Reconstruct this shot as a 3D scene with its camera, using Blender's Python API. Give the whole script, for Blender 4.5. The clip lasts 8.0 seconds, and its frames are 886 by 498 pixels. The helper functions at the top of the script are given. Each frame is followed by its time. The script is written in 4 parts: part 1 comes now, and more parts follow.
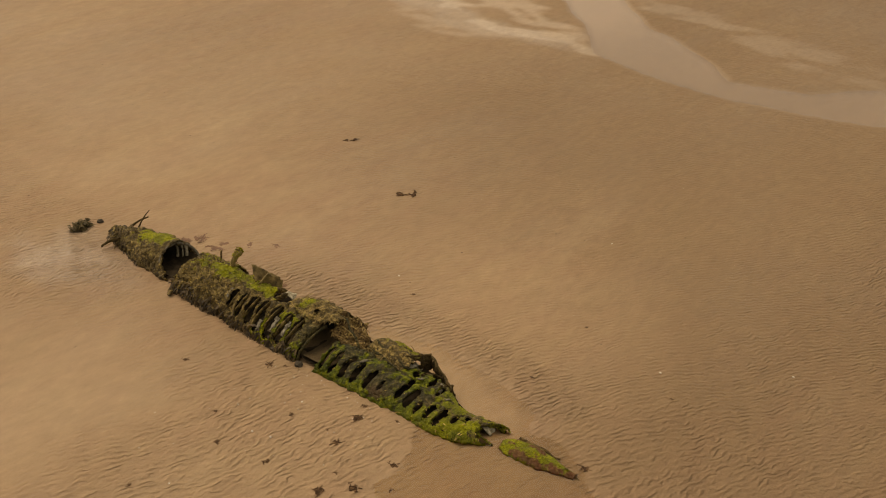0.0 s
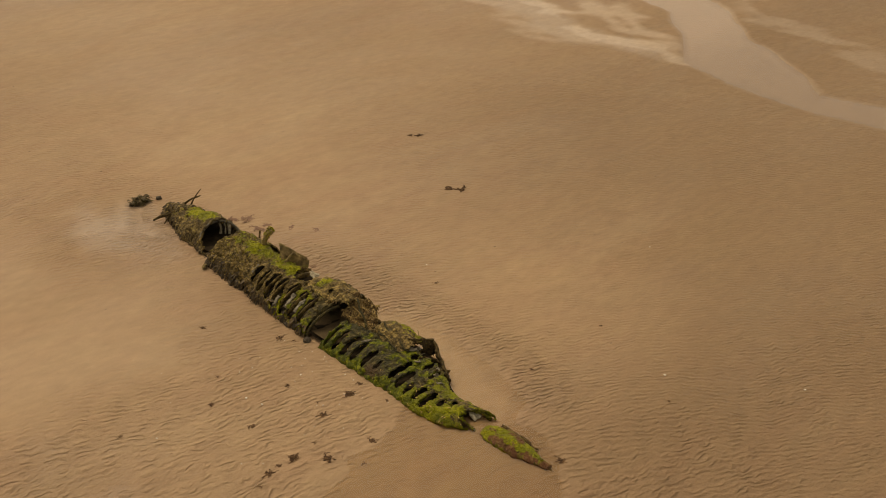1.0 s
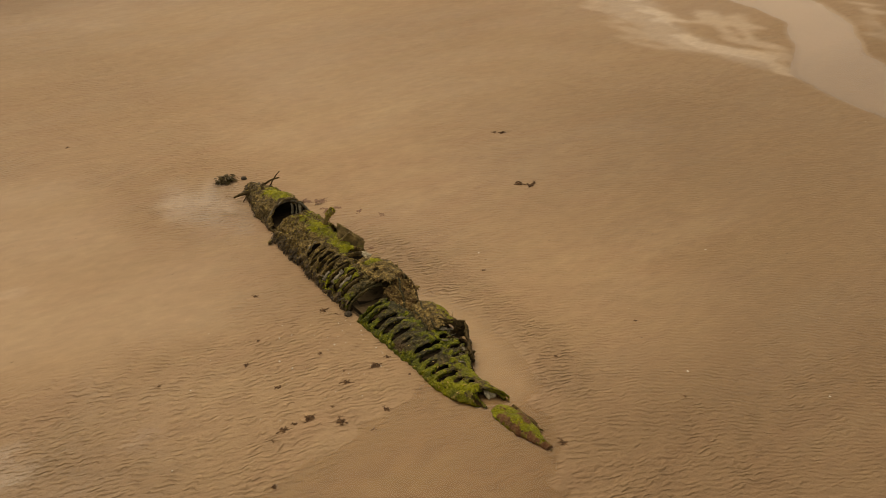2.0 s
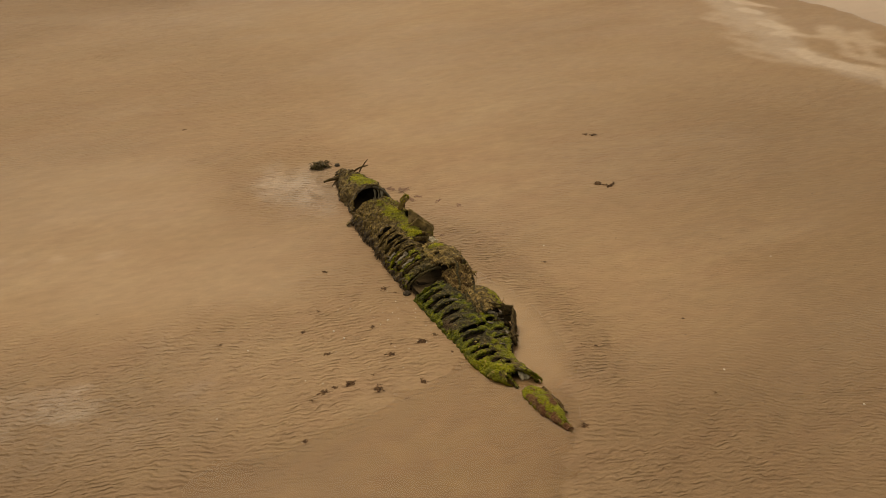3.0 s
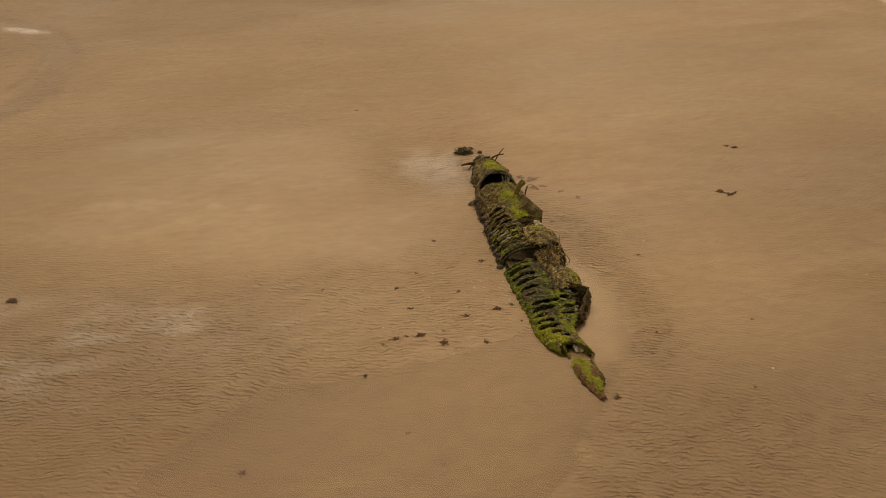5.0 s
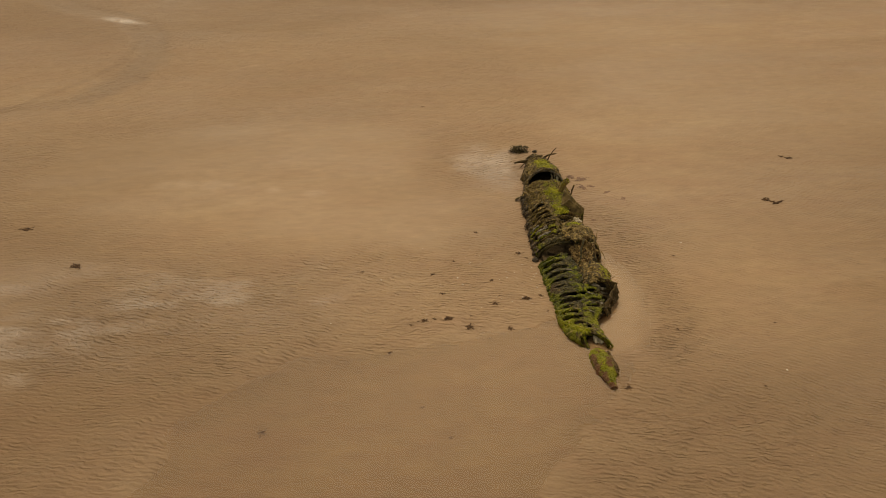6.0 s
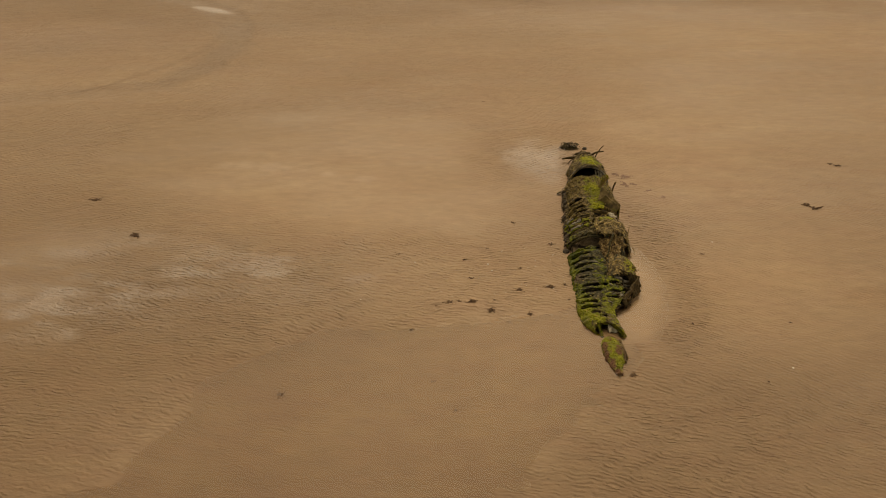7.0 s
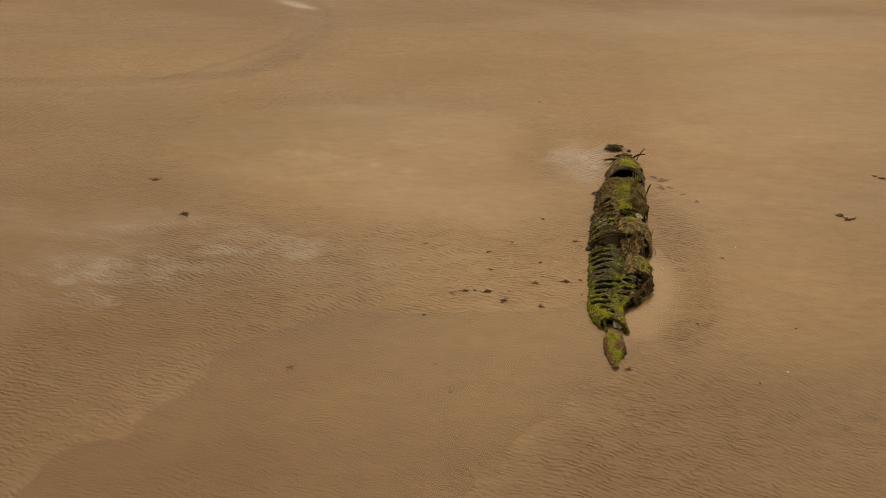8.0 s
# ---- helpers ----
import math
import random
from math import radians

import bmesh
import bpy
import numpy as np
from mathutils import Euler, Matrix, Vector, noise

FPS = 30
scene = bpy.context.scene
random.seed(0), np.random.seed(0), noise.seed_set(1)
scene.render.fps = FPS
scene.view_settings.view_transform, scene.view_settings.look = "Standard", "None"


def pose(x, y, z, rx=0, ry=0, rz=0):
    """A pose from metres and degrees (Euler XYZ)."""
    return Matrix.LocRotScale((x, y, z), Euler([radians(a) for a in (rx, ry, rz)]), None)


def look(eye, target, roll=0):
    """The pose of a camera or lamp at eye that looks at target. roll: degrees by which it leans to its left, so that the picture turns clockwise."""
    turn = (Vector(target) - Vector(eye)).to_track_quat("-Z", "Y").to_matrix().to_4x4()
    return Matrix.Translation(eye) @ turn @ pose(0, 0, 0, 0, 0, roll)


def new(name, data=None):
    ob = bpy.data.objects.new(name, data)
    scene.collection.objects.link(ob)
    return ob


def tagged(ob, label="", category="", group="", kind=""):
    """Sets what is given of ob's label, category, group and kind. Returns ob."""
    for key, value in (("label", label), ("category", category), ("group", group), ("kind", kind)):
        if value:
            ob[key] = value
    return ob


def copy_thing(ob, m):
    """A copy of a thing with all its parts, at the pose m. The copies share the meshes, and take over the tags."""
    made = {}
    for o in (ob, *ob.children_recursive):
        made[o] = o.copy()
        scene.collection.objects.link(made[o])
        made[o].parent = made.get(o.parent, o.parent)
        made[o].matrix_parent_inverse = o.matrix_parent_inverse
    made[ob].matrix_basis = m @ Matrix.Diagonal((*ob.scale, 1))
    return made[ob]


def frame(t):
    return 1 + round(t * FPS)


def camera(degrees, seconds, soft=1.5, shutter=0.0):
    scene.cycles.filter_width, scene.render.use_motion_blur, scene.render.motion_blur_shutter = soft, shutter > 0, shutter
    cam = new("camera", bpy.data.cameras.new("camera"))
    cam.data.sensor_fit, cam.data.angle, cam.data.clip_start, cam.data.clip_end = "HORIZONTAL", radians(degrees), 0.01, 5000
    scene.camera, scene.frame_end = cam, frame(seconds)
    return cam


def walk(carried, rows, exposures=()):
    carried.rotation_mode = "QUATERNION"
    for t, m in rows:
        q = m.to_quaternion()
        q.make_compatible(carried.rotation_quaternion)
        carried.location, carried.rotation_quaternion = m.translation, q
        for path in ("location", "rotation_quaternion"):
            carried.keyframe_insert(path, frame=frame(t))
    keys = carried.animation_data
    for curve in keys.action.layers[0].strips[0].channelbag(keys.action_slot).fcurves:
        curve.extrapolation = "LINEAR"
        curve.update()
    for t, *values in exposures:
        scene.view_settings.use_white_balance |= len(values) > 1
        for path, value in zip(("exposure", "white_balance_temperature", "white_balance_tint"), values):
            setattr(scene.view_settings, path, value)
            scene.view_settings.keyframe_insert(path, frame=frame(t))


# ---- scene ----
cam = camera(43.83, 8.0, soft=0.95)
PATH = [
    (0, (-14.526, -6.436, 13.838), (-7.485, -1.349, 8.883), 2.28),
    (0.5, (-13.597, -7.954, 13.596), (-7.000, -2.243, 8.711), 1.52),
    (1, (-12.758, -9.340, 13.466), (-6.647, -3.075, 8.627), 0.84),
    (2.5, (-10.465, -13.233, 13.230), (-6.119, -5.523, 8.576), -0.99),
    (3, (-9.747, -14.341, 13.184), (-6.016, -6.276, 8.598), -1.31),
    (3.5, (-9.034, -15.377, 13.145), (-5.909, -7.021, 8.629), -1.49),
    (4, (-8.316, -16.300, 13.116), (-5.753, -7.723, 8.659), -1.47),
    (4.5, (-7.542, -17.173, 13.161), (-5.482, -8.448, 8.731), -1.63),
    (5, (-6.837, -17.952, 13.130), (-5.241, -9.107, 8.747), -1.35),
    (6.5, (-4.526, -20.064, 13.118), (-4.279, -11.031, 8.835), -0.57),
    (7, (-3.566, -20.753, 13.288), (-3.786, -11.720, 9.003), -0.37),
    (7.5, (-2.414, -21.389, 13.485), (-3.127, -12.384, 9.196), -0.27),
    (8, (-1.092, -21.785, 13.581), (-2.310, -12.832, 9.298), -0.22),
]
EXPOSURES = [(0, -0.20, 9800, 12), (4, -0.36, 10300, 12), (8, -0.38, 10200, 12)]
walk(cam, [(t, look(eye, target, roll)) for t, eye, target, roll in PATH],
     exposures=EXPOSURES)

# ---------------------------------------------------------------- light
SUN_AZ, SUN_EL = 84.0, 58.0            # degrees: from +x towards +y, above the horizon
sun_way = Vector((math.cos(radians(SUN_AZ)) * math.cos(radians(SUN_EL)),
                  math.sin(radians(SUN_AZ)) * math.cos(radians(SUN_EL)), math.sin(radians(SUN_EL))))
world = bpy.data.worlds.new("overcast_sky")
scene.world = world
world.use_nodes = True
wt = world.node_tree
sky = wt.nodes.new("ShaderNodeTexSky")
sky.sky_type, sky.sun_disc = "NISHITA", False
sky.sun_elevation, sky.sun_rotation = radians(SUN_EL), radians(90 - SUN_AZ)
sky.air_density, sky.dust_density, sky.ozone_density = 1.0, 2.6, 0.6
wt.nodes["Background"].inputs["Strength"].default_value = 0.145
grey = wt.nodes.new("ShaderNodeHueSaturation")          # cloud cover takes most of the blue
grey.inputs["Saturation"].default_value = 0.22
wt.links.new(sky.outputs[0], grey.inputs["Color"])
wt.links.new(grey.outputs[0], wt.nodes["Background"].inputs["Color"])
sun_data = bpy.data.lights.new("sun", "SUN")
sun_data.energy, sun_data.angle, sun_data.color = 1.0, radians(30), (1.0, 0.93, 0.84)
sun = new("sun", sun_data)
sun.matrix_world = look(sun_way * 60, (0, 0, 0))


# ---------------------------------------------------------------- materials
def material(name):
    m = bpy.data.materials.new(name)
    m.use_nodes = True
    nt = m.node_tree
    return m, nt, nt.nodes["Principled BSDF"]


def node(nt, kind, links=(), **sets):
    n = nt.nodes.new("ShaderNode" + kind)
    for key, value in sets.items():
        if key in n.inputs:
            n.inputs[key].default_value = value
    for socket, source in links:
        nt.links.new(source, n.inputs[socket])
    return n


def ramp(nt, source, stops):
    n = nt.nodes.new("ShaderNodeValToRGB")
    while len(n.color_ramp.elements) < len(stops):
        n.color_ramp.elements.new(0.5)
    for e, (at, c) in zip(n.color_ramp.elements, stops):
        e.position = at
        e.color = (*c, 1.0) if isinstance(c, tuple) else (c, c, c, 1.0)
    nt.links.new(source, n.inputs["Fac"])
    return n.outputs["Color"]


def mix(nt, fac, a, b, mode="MIX"):
    n = nt.nodes.new("ShaderNodeMix")
    n.data_type, n.blend_type = "RGBA", mode
    for socket, v in ((n.inputs[0], fac), (n.inputs[6], a), (n.inputs[7], b)):
        if isinstance(v, (int, float)):
            socket.default_value = v
        elif isinstance(v, tuple):
            socket.default_value = (*v, 1.0)
        else:
            nt.links.new(v, socket)
    return n.outputs[2]


def maths(nt, op, a, b=0.0, c=0.0, clamp=False):
    n = nt.nodes.new("ShaderNodeMath")
    n.operation, n.use_clamp = op, clamp
    for socket, v in zip(n.inputs, (a, b, c)):
        if isinstance(v, (int, float)):
            socket.default_value = v
        else:
            nt.links.new(v, socket)
    return n.outputs[0]


def noise_at(nt, vector, scale, detail=4.0, rough=0.55, distortion=0.0):
    return node(nt, "TexNoise", [("Vector", vector)], Scale=scale, Detail=detail, Roughness=rough, Distortion=distortion).outputs[0]


def attribute(nt, name):
    n = nt.nodes.new("ShaderNodeAttribute")
    n.attribute_name = name
    return n.outputs["Fac"]


def bump(nt, height, strength, distance, normal=None):
    n = node(nt, "Bump", [("Height", height)], Strength=strength, Distance=distance)
    if normal:
        nt.links.new(normal, n.inputs["Normal"])
    return n.outputs[0]


def turned(nt, vector, degrees, scale):
    n = node(nt, "Mapping", [("Vector", vector)])
    n.inputs["Rotation"].default_value = (0, 0, radians(degrees))
    n.inputs["Scale"].default_value = scale
    return n.outputs[0]


def sand_material():
    m, nt, b = material("wet_sand")
    pos = nt.nodes.new("ShaderNodeNewGeometry").outputs["Position"]
    wet, rip, pale = attribute(nt, "wet"), attribute(nt, "ripple"), attribute(nt, "pale")
    # colour: damp and drier patches, painted vignette, streaks, grain
    broad = noise_at(nt, turned(nt, pos, 33, (0.10, 0.22, 1)), 1.0, 5)
    patch = noise_at(nt, turned(nt, pos, 33, (0.5, 1.3, 1)), 1.0, 5, 0.6)
    fine = noise_at(nt, pos, 38.0, 3, 0.7)
    tone = ramp(nt, broad, [(0.3, (0.292, 0.190, 0.106)), (0.52, (0.370, 0.245, 0.142)), (0.72, (0.436, 0.302, 0.177))])
    tone = mix(nt, ramp(nt, patch, [(0.38, 0.0), (0.66, 0.65)]), tone, (0.335, 0.200, 0.126))
    tone = mix(nt, pale, tone, (0.465, 0.326, 0.19))
    # pale tone: mostly sky reflection painted onto the sand under water and film
    tone = mix(nt, attribute(nt, "silt_sheen"), tone, (0.79, 0.645, 0.505))
    tone = mix(nt, maths(nt, "MULTIPLY", wet, 0.45), tone, (0.235, 0.152, 0.084))
    # darkens real damp spots and also the painted vignette
    tone = mix(nt, maths(nt, "MULTIPLY", attribute(nt, "damp_vignette"), 0.55), tone, (0.19, 0.122, 0.064))
    mottle = noise_at(nt, turned(nt, pos, 34, (1.1, 2.6, 1)), 1.6, 4, 0.65)
    tone = mix(nt, 0.38, tone, ramp(nt, mottle, [(0.3, 0.36), (0.7, 0.64)]), "OVERLAY")
    tone = mix(nt, 0.35, tone, ramp(nt, fine, [(0.3, 0.35), (0.7, 0.65)]), "OVERLAY")
    specks = node(nt, "TexVoronoi", [("Vector", turned(nt, pos, 20, (1.0, 1.7, 1)))], Scale=1.15).outputs["Distance"]
    tone = mix(nt, maths(nt, "MULTIPLY", maths(nt, "MULTIPLY", ramp(nt, specks, [(0.028, 1.0), (0.05, 0.0)]), ramp(nt, noise_at(nt, pos, 0.6, 2), [(0.4, 0.25), (0.6, 1.0)])), 0.75), tone, (0.08, 0.052, 0.029))
    grit = node(nt, "TexVoronoi", [("Vector", pos)], Scale=5.0)
    shown = maths(nt, "MULTIPLY", ramp(nt, grit.outputs["Distance"], [(0.04, 1.0), (0.07, 0.0)]), ramp(nt, noise_at(nt, pos, 0.45, 2), [(0.48, 0.0), (0.62, 0.8)]))
    tone = mix(nt, shown, tone, ramp(nt, grit.outputs["Color"], [(0.2, (0.60, 0.50, 0.38)), (0.5, (0.42, 0.20, 0.12)), (0.8, (0.20, 0.12, 0.07))]))
    nt.links.new(tone, b.inputs["Base Color"])
    # ripples: two crossing wave trains, warped so that crests wander, fork and die out
    warp = node(nt, "TexNoise", [("Vector", pos)], Scale=0.16, Detail=2.0)
    kinks = [node(nt, "TexNoise", [("Vector", turned(nt, pos, 25 + 40 * k, (1.0, 1.4, 1)))], Scale=sc, Detail=2.0, Roughness=0.65).outputs[0] for k, sc in enumerate((1.3, 2.1, 3.1))]

    xyz = node(nt, "SeparateXYZ", [("Vector", pos)])
    east = maths(nt, "SUBTRACT", xyz.outputs[0], 1.0)
    swing = maths(nt, "ADD", east, maths(nt, "SQRT", maths(nt, "MULTIPLY_ADD", east, east, 4.0)))
    across = maths(nt, "MULTIPLY_ADD", swing, 0.21, maths(nt, "MULTIPLY_ADD", xyz.outputs[0], 0.30, xyz.outputs[1]))

    def train(lean, length, bend, jitter):
        u = maths(nt, "MULTIPLY", maths(nt, "MULTIPLY_ADD", xyz.outputs[0], lean, across), 0.88)
        u = maths(nt, "MULTIPLY_ADD", warp.outputs[0], bend, u)
        for kink, j in zip(kinks, jitter):
            u = maths(nt, "MULTIPLY_ADD", kink, j, u)
        return maths(nt, "SINE", maths(nt, "MULTIPLY", u, math.tau / length))
    w1 = maths(nt, "MULTIPLY_ADD", train(0.0, 0.140, 1.8, (0.30, 0.14, 0.11)), 1.15, maths(nt, "MULTIPLY", train(0.42, 0.17, 1.4, (0.1, 0.40, 0.26)), 0.85))
    w2 = maths(nt, "MULTIPLY_ADD", train(-0.06, 0.120, 1.6, (0.10, 0.28, 0.12)), 1.15, maths(nt, "MULTIPLY", train(-0.45, 0.15, 1.2, (0.4, 0.06, 0.28)), 0.85))
    pick = ramp(nt, noise_at(nt, pos, 0.55, 3), [(0.42, 0.0), (0.58, 1.0)])
    w = mix(nt, pick, maths(nt, "MULTIPLY_ADD", w1, 0.25, 0.5), maths(nt, "MULTIPLY_ADD", w2, 0.25, 0.5))
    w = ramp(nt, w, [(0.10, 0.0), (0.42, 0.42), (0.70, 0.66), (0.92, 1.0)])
    # ripple shading painted into the colour: troughs darker as the height falls
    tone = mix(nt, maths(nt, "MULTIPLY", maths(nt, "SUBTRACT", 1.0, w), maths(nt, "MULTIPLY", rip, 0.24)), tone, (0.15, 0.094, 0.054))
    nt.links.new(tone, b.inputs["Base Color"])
    breakup = ramp(nt, noise_at(nt, turned(nt, pos, 33, (1.0, 2.2, 1)), 1.3, 3), [(0.36, 0.5), (0.60, 1.0)])
    amp = maths(nt, "MULTIPLY", breakup, rip)
    h = maths(nt, "MULTIPLY", w, amp)
    swell = noise_at(nt, turned(nt, pos, 34, (0.9, 2.4, 1)), 1.0, 3, 0.6)
    h = maths(nt, "MULTIPLY_ADD", maths(nt, "MULTIPLY", swell, rip), 0.5, h)
    h = maths(nt, "MULTIPLY_ADD", maths(nt, "MULTIPLY", noise_at(nt, turned(nt, pos, 28, (1.0, 1.8, 1)), 10.0, 3, 0.6), rip), 0.55, h)
    h = maths(nt, "MULTIPLY_ADD", fine, 0.10, h)
    h = maths(nt, "MULTIPLY_ADD", noise_at(nt, pos, 6.0, 3), 0.16, h)
    nrm = bump(nt, h, 1.0, 0.029)
    nt.links.new(nrm, b.inputs["Normal"])
    nt.links.new(attribute(nt, "film"), b.inputs["Coat Weight"])
    b.inputs["Coat Roughness"].default_value = 0.04
    b.inputs["Coat IOR"].default_value = 1.5
    nt.links.new(bump(nt, h, 1.0, 0.085), b.inputs["Coat Normal"])
    rough = maths(nt, "MULTIPLY_ADD", wet, -0.38, 0.62)
    rough = maths(nt, "MULTIPLY_ADD", patch, 0.16, rough)
    nt.links.new(rough, b.inputs["Roughness"])
    b.inputs["Specular IOR Level"].default_value = 0.22
    return m


def water_material(name, tint, wave):
    m, nt, b = material(name)
    out = nt.nodes["Material Output"]
    nt.nodes.remove(b)
    pos = nt.nodes.new("ShaderNodeNewGeometry").outputs["Position"]
    clear = node(nt, "BsdfTransparent", Color=(*tint, 1))
    gloss = node(nt, "BsdfGlossy", Color=(1, 1, 1, 1), Roughness=0.07)
    nrm = bump(nt, noise_at(nt, turned(nt, pos, 30, (1.0, 2.4, 1)), 1.0, 1), wave, 0.02)
    nt.links.new(nrm, gloss.inputs["Normal"])
    fr = node(nt, "Fresnel", [("Normal", nrm)], IOR=1.33)
    mx = node(nt, "MixShader", [(0, fr.outputs[0]), (1, clear.outputs[0]), (2, gloss.outputs[0])])
    nt.links.new(mx.outputs[0], out.inputs["Surface"])
    return m


def crust_material(name="crusted_steel", pale=1.0):
    """Rusted plating under barnacles and short weed; moss where the attribute says it grows."""
    m, nt, b = material(name)
    pos = nt.nodes.new("ShaderNodeNewGeometry").outputs["Position"]
    moss, rust = attribute(nt, "moss"), attribute(nt, "rust")
    n1, n2 = noise_at(nt, pos, 9.0, 6, 0.65), noise_at(nt, pos, 34.0, 4, 0.7)
    big = noise_at(nt, pos, 2.3, 4)
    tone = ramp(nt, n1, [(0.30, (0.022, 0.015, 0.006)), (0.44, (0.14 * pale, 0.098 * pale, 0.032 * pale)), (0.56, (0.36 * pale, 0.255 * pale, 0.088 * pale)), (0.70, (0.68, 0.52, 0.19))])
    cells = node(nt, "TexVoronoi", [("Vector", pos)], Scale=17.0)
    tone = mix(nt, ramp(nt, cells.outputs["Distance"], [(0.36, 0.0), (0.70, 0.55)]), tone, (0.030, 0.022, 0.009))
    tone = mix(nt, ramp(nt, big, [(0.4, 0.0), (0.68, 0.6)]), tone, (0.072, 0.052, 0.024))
    tone = mix(nt, maths(nt, "MULTIPLY", rust, ramp(nt, n2, [(0.3, 0.4), (0.6, 1.0)])), tone, (0.22, 0.085, 0.038))
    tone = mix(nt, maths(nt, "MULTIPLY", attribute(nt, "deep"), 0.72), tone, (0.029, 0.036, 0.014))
    green = ramp(nt, n2, [(0.25, (0.090, 0.100, 0.005)), (0.5, (0.30, 0.31, 0.010)), (0.75, (0.56, 0.54, 0.016))])
    green = mix(nt, ramp(nt, big, [(0.38, 0.6), (0.58, 0.0)]), green, (0.055, 0.062, 0.010))
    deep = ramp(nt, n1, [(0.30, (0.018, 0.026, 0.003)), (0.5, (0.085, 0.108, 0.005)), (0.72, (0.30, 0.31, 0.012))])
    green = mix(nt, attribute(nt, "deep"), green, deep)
    edge = maths(nt, "ADD", moss, maths(nt, "MULTIPLY", maths(nt, "SUBTRACT", n1, 0.5), 1.6))
    tone = mix(nt, ramp(nt, edge, [(0.38, 0.0), (0.62, 1.0)]), tone, green)
    nt.links.new(tone, b.inputs["Base Color"])
    h = maths(nt, "MULTIPLY_ADD", n2, 0.4, n1)
    h = maths(nt, "MULTIPLY_ADD", cells.outputs["Distance"], -0.5, h)
    nt.links.new(bump(nt, h, 1.0, 0.09), b.inputs["Normal"])
    b.inputs["Roughness"].default_value = 0.68
    b.inputs["Specular IOR Level"].default_value = 0.3
    return m


def pale_material(name="pale_plate", k=1.0):
    """Bare grey plate, chalky with worn barnacles."""
    m, nt, b = material(name)
    pos = nt.nodes.new("ShaderNodeNewGeometry").outputs["Position"]
    n1 = noise_at(nt, pos, 14.0, 5, 0.65)
    tone = ramp(nt, n1, [(0.34, (0.07 * k, 0.058 * k, 0.034 * k)), (0.5, (0.19 * k, 0.168 * k, 0.115 * k)), (0.7, (0.38 * k, 0.345 * k, 0.26 * k))])
    nt.links.new(tone, b.inputs["Base Color"])
    nt.links.new(bump(nt, n1, 0.6, 0.02), b.inputs["Normal"])
    b.inputs["Roughness"].default_value = 0.6
    return m


def frond_material(name, stops, rough=0.5):
    m, nt, b = material(name)
    geo = nt.nodes.new("ShaderNodeNewGeometry")
    tone = ramp(nt, geo.outputs["Random Per Island"], stops)
    grain = noise_at(nt, geo.outputs["Position"], 30.0, 3)
    tone = mix(nt, 0.5, tone, ramp(nt, grain, [(0.3, 0.3), (0.7, 0.7)]), "OVERLAY")
    nt.links.new(tone, b.inputs["Base Color"])
    b.inputs["Roughness"].default_value = rough
    b.inputs["Specular IOR Level"].default_value = 0.2
    return m


def stone_material(name="dark_stone", low=(0.03, 0.024, 0.018), high=(0.11, 0.09, 0.065)):
    m, nt, b = material(name)
    pos = nt.nodes.new("ShaderNodeNewGeometry").outputs["Position"]
    nt.links.new(ramp(nt, noise_at(nt, pos, 22.0), [(0.3, low), (0.7, high)]), b.inputs["Base Color"])
    nt.links.new(bump(nt, noise_at(nt, pos, 30.0), 0.8, 0.03), b.inputs["Normal"])
    b.inputs["Roughness"].default_value = 0.85
    b.inputs["Specular IOR Level"].default_value = 0.2
    return m


def shell_material():
    m, nt, b = material("sea_shell")
    pos = nt.nodes.new("ShaderNodeNewGeometry").outputs["Position"]
    nt.links.new(ramp(nt, noise_at(nt, pos, 60.0), [(0.3, (0.55, 0.48, 0.38)), (0.7, (0.82, 0.79, 0.72))]), b.inputs["Base Color"])
    b.inputs["Roughness"].default_value = 0.4
    return m


def plain_plate():
    """Thin plate filmed with brown silt."""
    m, nt, b = material("silted_plate")
    pos = nt.nodes.new("ShaderNodeNewGeometry").outputs["Position"]
    n1 = noise_at(nt, pos, 7.0, 5, 0.6)
    tone = ramp(nt, n1, [(0.3, (0.055, 0.038, 0.014)), (0.5, (0.20, 0.138, 0.050)), (0.72, (0.42, 0.31, 0.13))])
    tone = mix(nt, maths(nt, "MULTIPLY", attribute(nt, "moss"), ramp(nt, noise_at(nt, pos, 11.0), [(0.45, 0.0), (0.6, 1.0)])), tone, (0.17, 0.175, 0.015))
    nt.links.new(tone, b.inputs["Base Color"])
    nt.links.new(bump(nt, noise_at(nt, pos, 26.0), 0.5, 0.02), b.inputs["Normal"])
    b.inputs["Roughness"].default_value = 0.7
    return m


# floor colour with the shade of the hull's inside painted in
def shaded_silt_material():
    m, nt, b = material("shaded_silt")
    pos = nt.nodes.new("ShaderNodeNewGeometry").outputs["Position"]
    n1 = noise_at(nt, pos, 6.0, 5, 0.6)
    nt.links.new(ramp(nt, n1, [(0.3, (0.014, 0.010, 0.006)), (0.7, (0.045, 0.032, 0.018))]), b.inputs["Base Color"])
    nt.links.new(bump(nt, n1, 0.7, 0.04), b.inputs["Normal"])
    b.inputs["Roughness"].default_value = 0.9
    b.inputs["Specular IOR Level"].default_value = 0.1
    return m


SAND = sand_material()
POOL_WATER = water_material("shallow_water", (0.986, 0.968, 0.905), 0.10)
RIVER_WATER = water_material("channel_water", (0.985, 0.955, 0.92), 0.12)
CRUST = crust_material()
# paler crust: browner plates, also lifted in colour as if catching more light
PALE_CRUST = crust_material("pale_crusted_steel", 1.35)
PALE = pale_material("worn_plate", 0.75)
WEED = frond_material("brown_weed", [(0.0, (0.030, 0.020, 0.008)), (0.35, (0.15, 0.104, 0.032)), (0.7, (0.40, 0.29, 0.078)), (1.0, (0.66, 0.50, 0.16))])
